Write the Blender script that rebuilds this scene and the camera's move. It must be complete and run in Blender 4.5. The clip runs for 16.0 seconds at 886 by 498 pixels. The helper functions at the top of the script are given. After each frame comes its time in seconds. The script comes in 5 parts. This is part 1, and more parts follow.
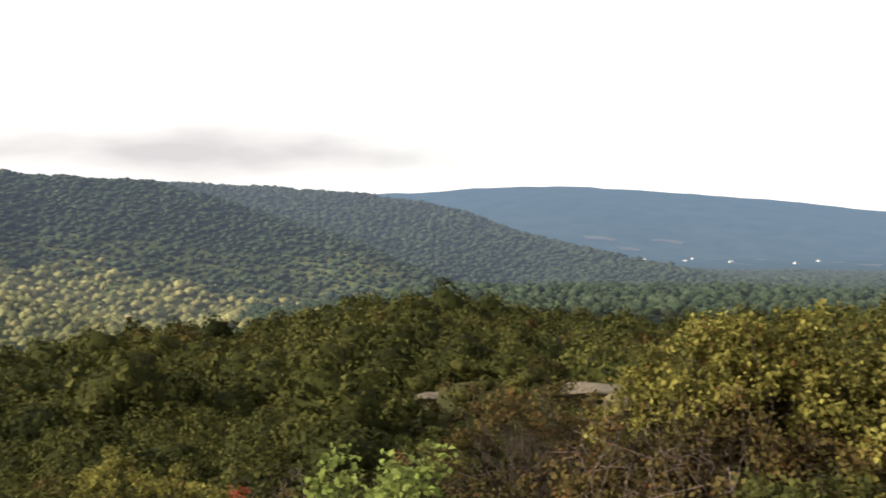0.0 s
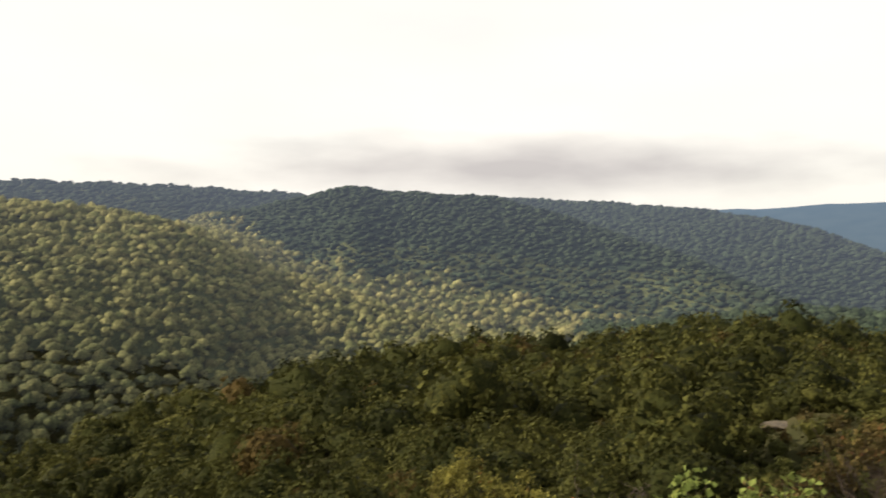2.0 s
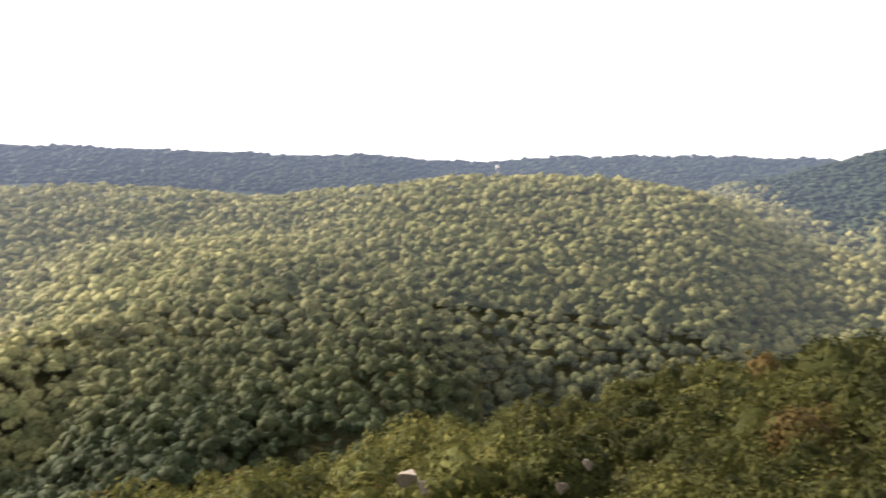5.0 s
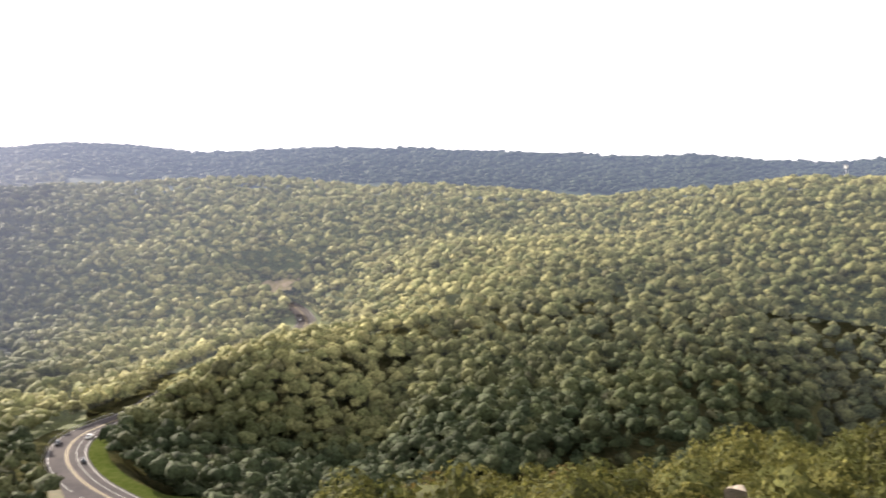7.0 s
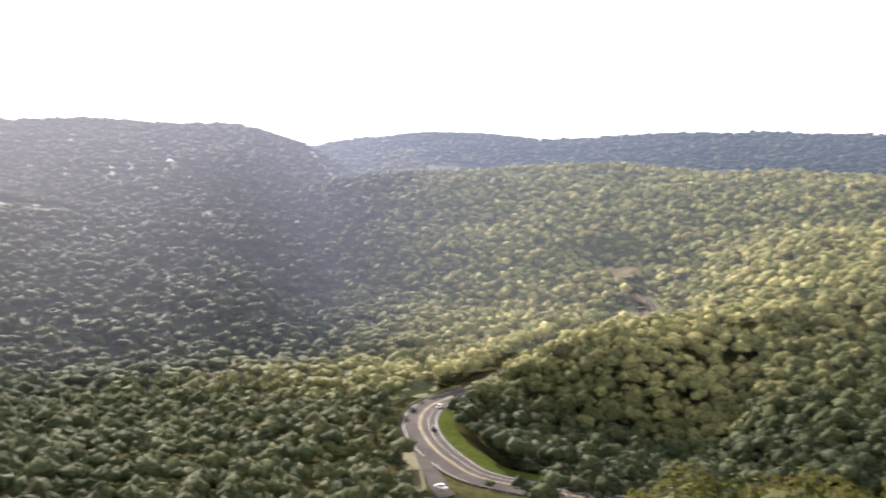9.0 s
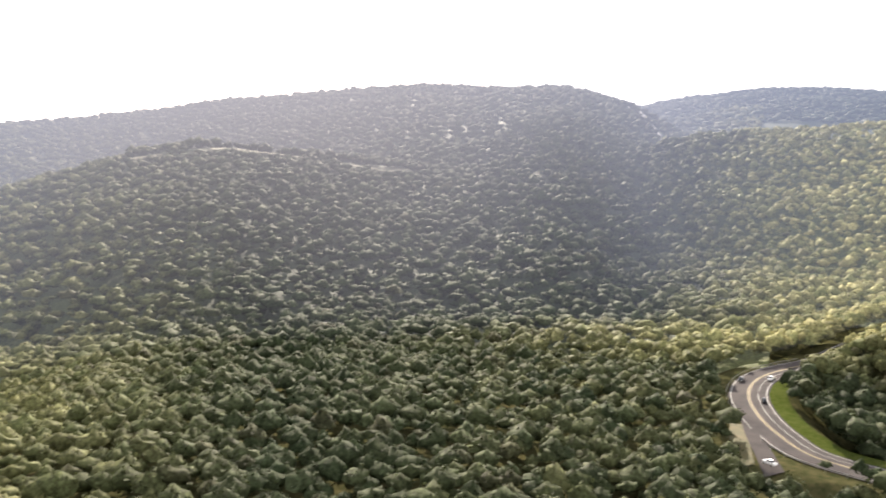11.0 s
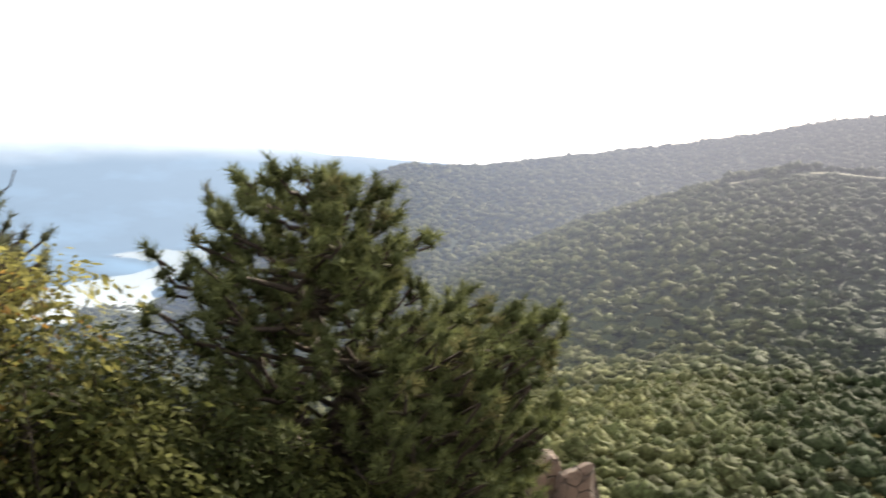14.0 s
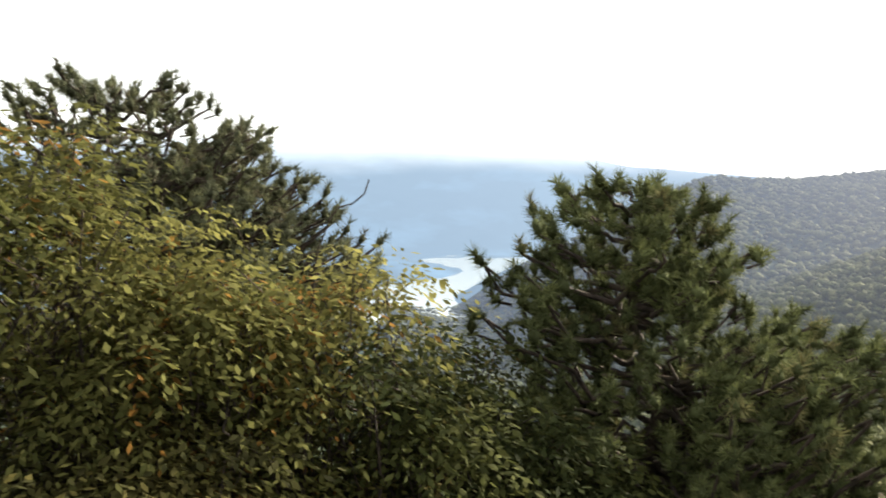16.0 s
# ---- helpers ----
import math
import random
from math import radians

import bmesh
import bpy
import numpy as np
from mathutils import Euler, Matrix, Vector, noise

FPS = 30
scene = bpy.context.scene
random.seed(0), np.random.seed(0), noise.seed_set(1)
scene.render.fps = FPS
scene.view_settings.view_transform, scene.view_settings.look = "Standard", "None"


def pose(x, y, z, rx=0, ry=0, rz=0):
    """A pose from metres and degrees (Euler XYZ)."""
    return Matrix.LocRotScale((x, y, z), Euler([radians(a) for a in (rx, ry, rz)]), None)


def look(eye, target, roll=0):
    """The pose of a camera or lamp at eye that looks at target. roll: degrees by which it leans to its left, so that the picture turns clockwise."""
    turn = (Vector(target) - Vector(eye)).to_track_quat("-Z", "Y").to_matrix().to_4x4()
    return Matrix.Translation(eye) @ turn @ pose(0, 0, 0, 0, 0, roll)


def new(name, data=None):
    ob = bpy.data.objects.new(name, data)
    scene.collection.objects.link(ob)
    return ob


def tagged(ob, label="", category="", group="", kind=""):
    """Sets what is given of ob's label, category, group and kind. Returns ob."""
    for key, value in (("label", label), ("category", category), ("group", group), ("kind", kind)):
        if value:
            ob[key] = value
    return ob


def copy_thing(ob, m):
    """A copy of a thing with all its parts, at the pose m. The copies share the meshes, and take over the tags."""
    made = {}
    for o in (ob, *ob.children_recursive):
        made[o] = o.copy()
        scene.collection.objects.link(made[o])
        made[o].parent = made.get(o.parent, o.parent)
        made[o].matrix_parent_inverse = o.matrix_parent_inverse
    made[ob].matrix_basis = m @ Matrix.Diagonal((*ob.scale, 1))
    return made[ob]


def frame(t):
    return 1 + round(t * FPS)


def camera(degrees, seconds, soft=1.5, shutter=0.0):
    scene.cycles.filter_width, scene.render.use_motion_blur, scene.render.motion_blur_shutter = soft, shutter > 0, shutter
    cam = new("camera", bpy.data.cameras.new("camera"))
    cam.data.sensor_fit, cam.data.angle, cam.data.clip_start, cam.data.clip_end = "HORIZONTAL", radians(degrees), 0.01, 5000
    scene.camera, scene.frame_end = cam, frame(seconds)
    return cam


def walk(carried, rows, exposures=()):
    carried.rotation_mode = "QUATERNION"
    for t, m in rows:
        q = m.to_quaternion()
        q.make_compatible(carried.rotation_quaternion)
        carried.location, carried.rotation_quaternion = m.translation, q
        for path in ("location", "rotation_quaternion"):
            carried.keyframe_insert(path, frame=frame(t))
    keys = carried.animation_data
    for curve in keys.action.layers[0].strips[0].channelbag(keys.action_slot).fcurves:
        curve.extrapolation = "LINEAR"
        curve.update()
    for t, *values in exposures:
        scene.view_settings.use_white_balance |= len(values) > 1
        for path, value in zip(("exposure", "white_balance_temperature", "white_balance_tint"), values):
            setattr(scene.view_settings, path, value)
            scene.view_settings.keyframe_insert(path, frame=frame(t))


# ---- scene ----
# ---- camera: a phone held at arm's length by somebody who turns on the summit ----
cam = camera(51.0, 16.0, soft=1.7, shutter=0.5)
EYE = 1.7


def standing(yaw, pitch, roll):
    a = radians(yaw)
    return pose(-0.5 * math.sin(a), 0.5 * math.cos(a), EYE, 90 + pitch, roll, yaw)


PATH = [
    (0.0, standing(0.00, -1.50, 0.25)),
    (0.5, standing(4.16, -1.26, 0.27)),
    (1.0, standing(10.07, -0.69, -0.92)),
    (1.5, standing(16.71, 1.08, -1.08)),
    (2.0, standing(20.53, -0.60, -0.56)),
    (2.5, standing(25.72, -0.86, -0.49)),
    (3.0, standing(30.35, -0.75, -0.57)),
    (3.5, standing(35.61, -1.56, -0.80)),
    (4.0, standing(39.54, -1.93, -0.44)),
    (4.5, standing(44.59, -2.00, -0.13)),
    (5.0, standing(51.95, -2.52, 0.19)),
    (5.2, standing(54.14, -2.70, -0.53)),
    (7.3, standing(74.85, -2.83, -0.79)),
    (7.5, standing(76.79, -3.14, -1.06)),
    (8.0, standing(81.91, -3.43, -0.81)),
    (8.5, standing(87.03, -3.73, -1.08)),
    (9.0, standing(92.89, -3.68, -1.03)),
    (9.5, standing(99.47, -3.89, -0.91)),
    (9.7, standing(101.70, -3.92, -0.97)),
    (11.8, standing(119.38, -6.41, -0.46)),
    (12.0, standing(121.32, -5.92, -0.62)),
    (12.5, standing(127.63, -5.12, -0.09)),
    (13.0, standing(136.24, -4.95, 0.66)),
    (13.5, standing(143.22, -4.89, -0.50)),
    (14.0, standing(148.27, -4.96, 0.05)),
    (14.5, standing(155.15, -5.66, -0.98)),
    (15.0, standing(159.29, -5.39, -1.18)),
    (15.5, standing(163.35, -5.00, -0.75)),
    (16.0, standing(166.60, -4.30, -0.50)),
]
# the phone brightens its picture towards the light
walk(cam, PATH, [(0.0, 1.22, 6600, 10), (1.4, 1.07, 6700, 10), (2.0, 0.95, 6900, 10), (2.6, 1.02, 6900, 10), (3.5, 1.38, 6800, 11), (4.0, 1.65, 6600, 14), (5.2, 1.85, 6450, 17),
                 (7.3, 2.0, 6450, 17), (9.7, 1.98, 6400, 17), (11.8, 2.08, 6600, 13), (13.0, 2.0, 6600, 12), (14.5, 1.84, 6450, 9), (16.0, 1.82, 6400, 7)])

# ---- sky, sun and exposure ----
SUN_AZ, SUN_EL = 114.0, 26.0


def ray(az, el):
    a, e = radians(az), radians(el)
    return Vector((-math.sin(a) * math.cos(e), math.cos(a) * math.cos(e), math.sin(e)))


sun = new("sun", bpy.data.lights.new("sun", "SUN"))
sun.data.energy, sun.data.angle, sun.data.color = 5.0, radians(1.0), (1.0, 0.9, 0.72)
sun.matrix_world = look(ray(SUN_AZ, SUN_EL) * 100, (0, 0, 0))


def world():
    w = bpy.data.worlds.new("sky")
    w.use_nodes = True
    scene.world = w
    nt = w.node_tree
    n, l = nt.nodes, nt.links
    n.clear()
    out, bg = n.new("ShaderNodeOutputWorld"), n.new("ShaderNodeBackground")
    sky = n.new("ShaderNodeTexSky")
    sky.sky_type, sky.sun_disc = "NISHITA", False
    sky.sun_elevation, sky.sun_rotation = radians(SUN_EL), radians(-SUN_AZ)
    sky.dust_density, sky.altitude = 3.0, 300
    geo = n.new("ShaderNodeTexCoord")
    # broken veil of bright cloud
    big = n.new("ShaderNodeTexNoise")
    big.inputs["Scale"].default_value, big.inputs["Detail"].default_value = 2.2, 6
    stretch = n.new("ShaderNodeMapping")
    stretch.inputs["Scale"].default_value = (1, 1, 3.5)
    l.new(geo.outputs["Generated"], stretch.inputs["Vector"])
    l.new(stretch.outputs[0], big.inputs["Vector"])
    ramp = n.new("ShaderNodeMapRange")
    ramp.inputs["From Min"].default_value, ramp.inputs["From Max"].default_value = 0.3, 0.6
    ramp.inputs["To Min"].default_value, ramp.inputs["To Max"].default_value = 0.78, 1.0
    l.new(big.outputs[0], ramp.inputs["Value"])
    # low grey cloud bank over the dark ridge
    axis = ray(15.5, 4.4)
    side = Vector((0, 0, 1)).cross(axis).normalized()
    up = axis.cross(side)
    dots = []
    for v, width in ((side, 0.36), (up, 0.034)):
        d = n.new("ShaderNodeVectorMath")
        d.operation = "DOT_PRODUCT"
        d.inputs[1].default_value = v / width
        l.new(geo.outputs["Generated"], d.inputs[0])
        dots.append(d)
    front = n.new("ShaderNodeVectorMath")
    front.operation = "DOT_PRODUCT"
    front.inputs[1].default_value = axis
    l.new(geo.outputs["Generated"], front.inputs[0])
    comb = n.new("ShaderNodeCombineXYZ")
    l.new(dots[0].outputs["Value"], comb.inputs[0])
    l.new(dots[1].outputs["Value"], comb.inputs[1])
    ln = n.new("ShaderNodeVectorMath")
    ln.operation = "LENGTH"
    l.new(comb.outputs[0], ln.inputs[0])
    fine = n.new("ShaderNodeTexNoise")
    fine.inputs["Scale"].default_value, fine.inputs["Detail"].default_value = 9, 5
    l.new(stretch.outputs[0], fine.inputs["Vector"])
    add = n.new("ShaderNodeMath")
    add.operation = "MULTIPLY_ADD"
    add.inputs[1].default_value = 1.1
    l.new(fine.outputs[0], add.inputs[0])
    l.new(ln.outputs["Value"], add.inputs[2])
    blot = n.new("ShaderNodeMapRange")
    blot.inputs["From Min"].default_value, blot.inputs["From Max"].default_value = 0.7, 1.75
    blot.inputs["To Min"].default_value, blot.inputs["To Max"].default_value = 0.72, 0.0
    l.new(add.outputs[0], blot.inputs["Value"])
    pos = n.new("ShaderNodeMath")
    pos.operation = "GREATER_THAN"
    pos.inputs[1].default_value = 0.0
    l.new(front.outputs["Value"], pos.inputs[0])
    keep = n.new("ShaderNodeMath")
    keep.operation = "MULTIPLY"
    l.new(blot.outputs[0], keep.inputs[0])
    l.new(pos.outputs[0], keep.inputs[1])
    veil = n.new("ShaderNodeMix")
    veil.data_type = "RGBA"
    veil.inputs["B"].default_value = (CLOUD * 1.0, CLOUD * 0.985, CLOUD * 0.95, 1)
    l.new(ramp.outputs[0], veil.inputs["Factor"])
    l.new(sky.outputs[0], veil.inputs["A"])
    grey = n.new("ShaderNodeMix")
    grey.data_type = "RGBA"
    grey.inputs["B"].default_value = (CLOUD * 0.41, CLOUD * 0.39, CLOUD * 0.42, 1)
    l.new(keep.outputs[0], grey.inputs["Factor"])
    l.new(veil.outputs["Result"], grey.inputs["A"])
    l.new(grey.outputs["Result"], bg.inputs["Color"])
    bg.inputs["Strength"].default_value = 0.1
    l.new(bg.outputs[0], out.inputs[0])


CLOUD = 5.7
world()


# ---- materials ----
def mat(name):
    m = bpy.data.materials.new(name)
    m.use_nodes = True
    nt = m.node_tree
    return m, nt.nodes, nt.links, nt.nodes["Principled BSDF"]


def mixrgb(n, l, fac, a, b):
    x = n.new("ShaderNodeMix")
    x.data_type = "RGBA"
    for key, v in (("Factor", fac), ("A", a), ("B", b)):
        if isinstance(v, (tuple, list)):
            x.inputs[key].default_value = (*v, 1) if len(v) == 3 else v
        elif isinstance(v, (int, float)):
            x.inputs[key].default_value = v
        else:
            l.new(v, x.inputs[key])
    return x.outputs["Result"]


def noise_out(n, l, scale, detail=4, coord="Object", rough=0.55):
    tc, t = n.new("ShaderNodeTexCoord"), n.new("ShaderNodeTexNoise")
    t.inputs["Scale"].default_value, t.inputs["Detail"].default_value = scale, detail
    t.inputs["Roughness"].default_value = rough
    l.new(tc.outputs[coord], t.inputs["Vector"])
    return t.outputs[0]


def ramp_out(n, l, value, lo, hi):
    r = n.new("ShaderNodeMapRange")
    r.inputs["From Min"].default_value, r.inputs["From Max"].default_value = lo, hi
    l.new(value, r.inputs["Value"])
    return r.outputs[0]


def bump(n, l, p, height, strength, distance):
    b = n.new("ShaderNodeBump")
    b.inputs["Strength"].default_value, b.inputs["Distance"].default_value = strength, distance
    l.new(height, b.inputs["Height"])
    l.new(b.outputs[0], p.inputs["Normal"])


def haze_emission(n, l, shader, mist=False, blue=None):
    """Evening haze painted as emission on woods kilometres off: blue all round, white towards the sun."""
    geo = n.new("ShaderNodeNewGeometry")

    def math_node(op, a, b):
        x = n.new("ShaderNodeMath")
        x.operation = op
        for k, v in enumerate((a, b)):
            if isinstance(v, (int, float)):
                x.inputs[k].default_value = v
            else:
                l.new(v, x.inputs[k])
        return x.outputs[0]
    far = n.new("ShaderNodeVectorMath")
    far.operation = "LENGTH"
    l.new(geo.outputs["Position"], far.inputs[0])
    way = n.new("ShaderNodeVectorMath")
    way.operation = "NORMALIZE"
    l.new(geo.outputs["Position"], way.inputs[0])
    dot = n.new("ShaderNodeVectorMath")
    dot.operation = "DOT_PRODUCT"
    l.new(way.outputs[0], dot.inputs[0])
    dot.inputs[1].default_value = ray(SUN_AZ + HAZE_TURN, 0)
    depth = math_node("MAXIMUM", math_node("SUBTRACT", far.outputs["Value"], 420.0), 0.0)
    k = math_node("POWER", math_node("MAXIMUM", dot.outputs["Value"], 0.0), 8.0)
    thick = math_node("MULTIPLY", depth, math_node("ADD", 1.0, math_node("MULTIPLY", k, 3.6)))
    fac = math_node("SUBTRACT", 1.0, math_node("POWER", math.e, math_node("DIVIDE", thick, -HAZE_DEPTH)))
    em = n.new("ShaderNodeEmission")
    tone = mixrgb(n, l, math_node("MULTIPLY", k, .45) if mist else k, blue or HAZE_BLUE, HAZE_SUN)
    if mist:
        # low cloud on the hilltops, painted as pale emission by height
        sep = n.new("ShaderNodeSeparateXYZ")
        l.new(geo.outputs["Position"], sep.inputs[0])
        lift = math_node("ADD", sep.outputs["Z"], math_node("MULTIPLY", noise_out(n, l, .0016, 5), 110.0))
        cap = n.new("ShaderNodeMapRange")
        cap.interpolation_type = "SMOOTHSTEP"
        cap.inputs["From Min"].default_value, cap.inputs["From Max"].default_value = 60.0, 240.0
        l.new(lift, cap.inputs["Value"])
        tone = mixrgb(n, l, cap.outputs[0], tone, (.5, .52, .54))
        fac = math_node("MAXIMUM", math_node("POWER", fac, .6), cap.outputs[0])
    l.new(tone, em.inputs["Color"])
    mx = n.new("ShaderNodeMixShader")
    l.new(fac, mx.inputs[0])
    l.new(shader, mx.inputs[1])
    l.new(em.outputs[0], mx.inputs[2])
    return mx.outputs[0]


# colours, reach and bearing of the painted haze
HAZE_BLUE, HAZE_SUN, HAZE_DEPTH, HAZE_TURN = (.128, .152, .212), (.15, .147, .16), 4000.0, 8.0


def leaf_mat(name, dark, light, turned, share=0.12, through_light=0.3, patch=0.02, sun_palette=None, spread=.4, haze=False, grain=0.0):
    """Foliage: tint runs from tree to tree, the islands vary leaf by leaf; share of turned (autumn) crowns; a second
    palette paints sunlight on.
    """
    m, n, l, p = mat(name)

    def attribute(key):
        at = n.new("ShaderNodeAttribute")
        at.attribute_name = key
        return at.outputs["Fac"]
    tint = attribute("tint")
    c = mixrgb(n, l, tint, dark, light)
    if sun_palette:
        c = mixrgb(n, l, attribute("sun_share"), c, mixrgb(n, l, tint, *sun_palette))
    hue = n.new("ShaderNodeHueSaturation")
    hue.inputs["Hue"].default_value, hue.inputs["Value"].default_value = .497, 1.22
    l.new(c, hue.inputs["Color"])
    hue = hue.outputs[0]
    c = mixrgb(n, l, ramp_out(n, l, noise_out(n, l, patch, 3), 0.35, 0.7), c, hue)
    t2 = n.new("ShaderNodeMath")
    t2.operation = "GREATER_THAN"
    l.new(attribute("turn"), t2.inputs[0])
    t2.inputs[1].default_value = 1 - share
    c = mixrgb(n, l, t2.outputs[0], c, mixrgb(n, l, .55, c, turned))
    hs = n.new("ShaderNodeHueSaturation")
    v = n.new("ShaderNodeMapRange")
    v.inputs["To Min"].default_value, v.inputs["To Max"].default_value = 1 - spread, 1 + spread
    geo = n.new("ShaderNodeNewGeometry")
    l.new(geo.outputs["Random Per Island"], v.inputs["Value"])
    l.new(v.outputs[0], hs.inputs["Value"])
    l.new(c, hs.inputs["Color"])
    col = hs.outputs[0]
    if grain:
        # random grain: sprays of leaves, and the shade between them painted dark
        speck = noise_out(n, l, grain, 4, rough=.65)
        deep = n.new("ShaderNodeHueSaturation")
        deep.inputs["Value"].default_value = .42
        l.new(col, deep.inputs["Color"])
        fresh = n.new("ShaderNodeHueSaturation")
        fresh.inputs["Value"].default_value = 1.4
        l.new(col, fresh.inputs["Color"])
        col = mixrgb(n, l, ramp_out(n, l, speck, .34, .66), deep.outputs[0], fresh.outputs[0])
        if grain > .5:
            bump(n, l, p, speck, .55, .8 / grain)
    l.new(col, p.inputs["Base Color"])
    p.inputs["Roughness"].default_value = 0.75
    p.inputs["Specular IOR Level"].default_value = 0.04
    tr = n.new("ShaderNodeBsdfTranslucent")
    l.new(col, tr.inputs["Color"])
    mx = n.new("ShaderNodeMixShader")
    mx.inputs[0].default_value = through_light
    l.new(p.outputs[0], mx.inputs[1])
    l.new(tr.outputs[0], mx.inputs[2])
    last = haze_emission(n, l, mx.outputs[0]) if haze else mx.outputs[0]
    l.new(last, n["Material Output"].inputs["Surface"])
    return m


def soil_mat():
    m, n, l, p = mat("forest_floor")
    c = mixrgb(n, l, ramp_out(n, l, noise_out(n, l, 0.4, 6), 0.3, 0.7), (0.02, 0.024, 0.01), (0.055, 0.05, 0.025))
    l.new(c, p.inputs["Base Color"])
    p.inputs["Roughness"].default_value = 0.95
    p.inputs["Specular IOR Level"].default_value = 0.0
    bump(n, l, p, noise_out(n, l, 2.0, 8), 0.6, 0.3)
    return m


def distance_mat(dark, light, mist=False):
    """Woods kilometres away; their blue haze is painted on as emission."""
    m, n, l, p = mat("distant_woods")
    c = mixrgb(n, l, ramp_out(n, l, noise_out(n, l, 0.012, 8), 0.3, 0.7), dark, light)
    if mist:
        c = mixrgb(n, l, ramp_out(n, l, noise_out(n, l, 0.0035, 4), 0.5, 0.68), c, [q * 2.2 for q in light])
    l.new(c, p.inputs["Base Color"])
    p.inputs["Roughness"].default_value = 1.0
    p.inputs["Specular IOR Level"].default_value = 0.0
    l.new(haze_emission(n, l, p.outputs[0], mist, (.165, .21, .265) if mist else (.115, .17, .245)), n["Material Output"].inputs["Surface"])
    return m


# the river hills carry haze blue in their base colour too
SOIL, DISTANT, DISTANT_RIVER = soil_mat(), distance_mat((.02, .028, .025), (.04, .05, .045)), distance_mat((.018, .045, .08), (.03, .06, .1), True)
# the same oaks twice: cloud shade, then sunlight, put into the leaf colours
LEAF_SHADED = leaf_mat("oak_leaves", (0.015, 0.018, 0.0055), (0.056, 0.056, 0.015), (0.06, 0.034, 0.012), 0.05, 0.2, patch=.05, spread=.3, grain=5)
LEAF_SUNLIT = leaf_mat("sunlit_oak_leaves", (0.04, 0.046, 0.014), (0.1, 0.095, 0.026), (0.1, 0.06, 0.02), 0.07, 0.3, patch=.05, spread=.3, grain=5)
# one forest in two palettes: backlit shade and sunlight put into leaf colour
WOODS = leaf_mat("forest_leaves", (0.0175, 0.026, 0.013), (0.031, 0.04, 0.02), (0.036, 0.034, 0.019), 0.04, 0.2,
                 sun_palette=((0.113, 0.124, 0.047), (0.225, 0.21, 0.086)), spread=.25, haze=True, grain=.75)
# cloud shade on the ridge is put into these dark leaf colours
DARK_WOODS = leaf_mat("shaded_ridge_leaves", (0.024, 0.036, 0.021), (0.034, 0.047, 0.027), (0.038, 0.045, 0.028), 0.03, 0.1, spread=.2, haze=True, grain=.45)

# ---- the lie of the land ----
FLOOR_R = (250, 500, 1000, 1800, 2700, 3500, 4950)
FLOOR = {
    -100: (-60, -60, -75, -100, -112, -112, -100),
    -13: (-48, -58, -72, -100, -112, -112, -100),
    0: (-52, -62, -80, -105, -112, -112, -100),
    15: (-75, -85, -95, -100, -110, -110, -100),
    35: (-100, -112, -105, -100, -100, -100, -100),
    60: (-112, -115, -100, -90, -80, -80, -80),
    80: (-114, -108, -95, -80, -80, -80, -80),
    93: (-98, -97, -95, -85, -80, -80, -80),
    110: (-84, -98, -100, -90, -80, -80, -80),
    130: (-80, -105, -120, -120, -140, -140, -120),
    145: (-85, -125, -170, -200, -220, -200, -150),
    155: (-95, -150, -205, -244, -238, -215, -180),
    167: (-115, -165, -212, -246, -238, -212, -180),
    174: (-120, -170, -214, -240, -215, -200, -180),
    185: (-100, -150, -200, -215, -200, -190, -180),
    260: (-60, -60, -75, -100, -112, -112, -100),
}
# the shoulder on which the viewer stands: azimuth, edge radius, tree-top elevation there, fall beyond
SHOULDER = [(-100, 120, -6, .4), (-26, 220, -5.0, .4), (-14, 230, -6.35, .4), (-6, 230, -5.6, .4), (0, 235, -4.75, .4), (6, 225, -5.2, .4),
            (12, 205, -6.6, .45), (18, 195, -6.6, .45), (24, 185, -7.4, .45), (32, 165, -9.0, .5), (42, 135, -11.2, .5),
            (52, 112, -13.0, .5), (62, 90, -15.6, .55), (70, 76, -17.3, .6), (80, 62, -18.8, .7), (88, 38, -22, .8),
            (96, 14, -26, 1.1), (110, 9, -26, 1.3), (150, 10, -26, 1.1), (165, 16, -20, .9), (200, 40, -9, .6), (260, 120, -6, .4)]
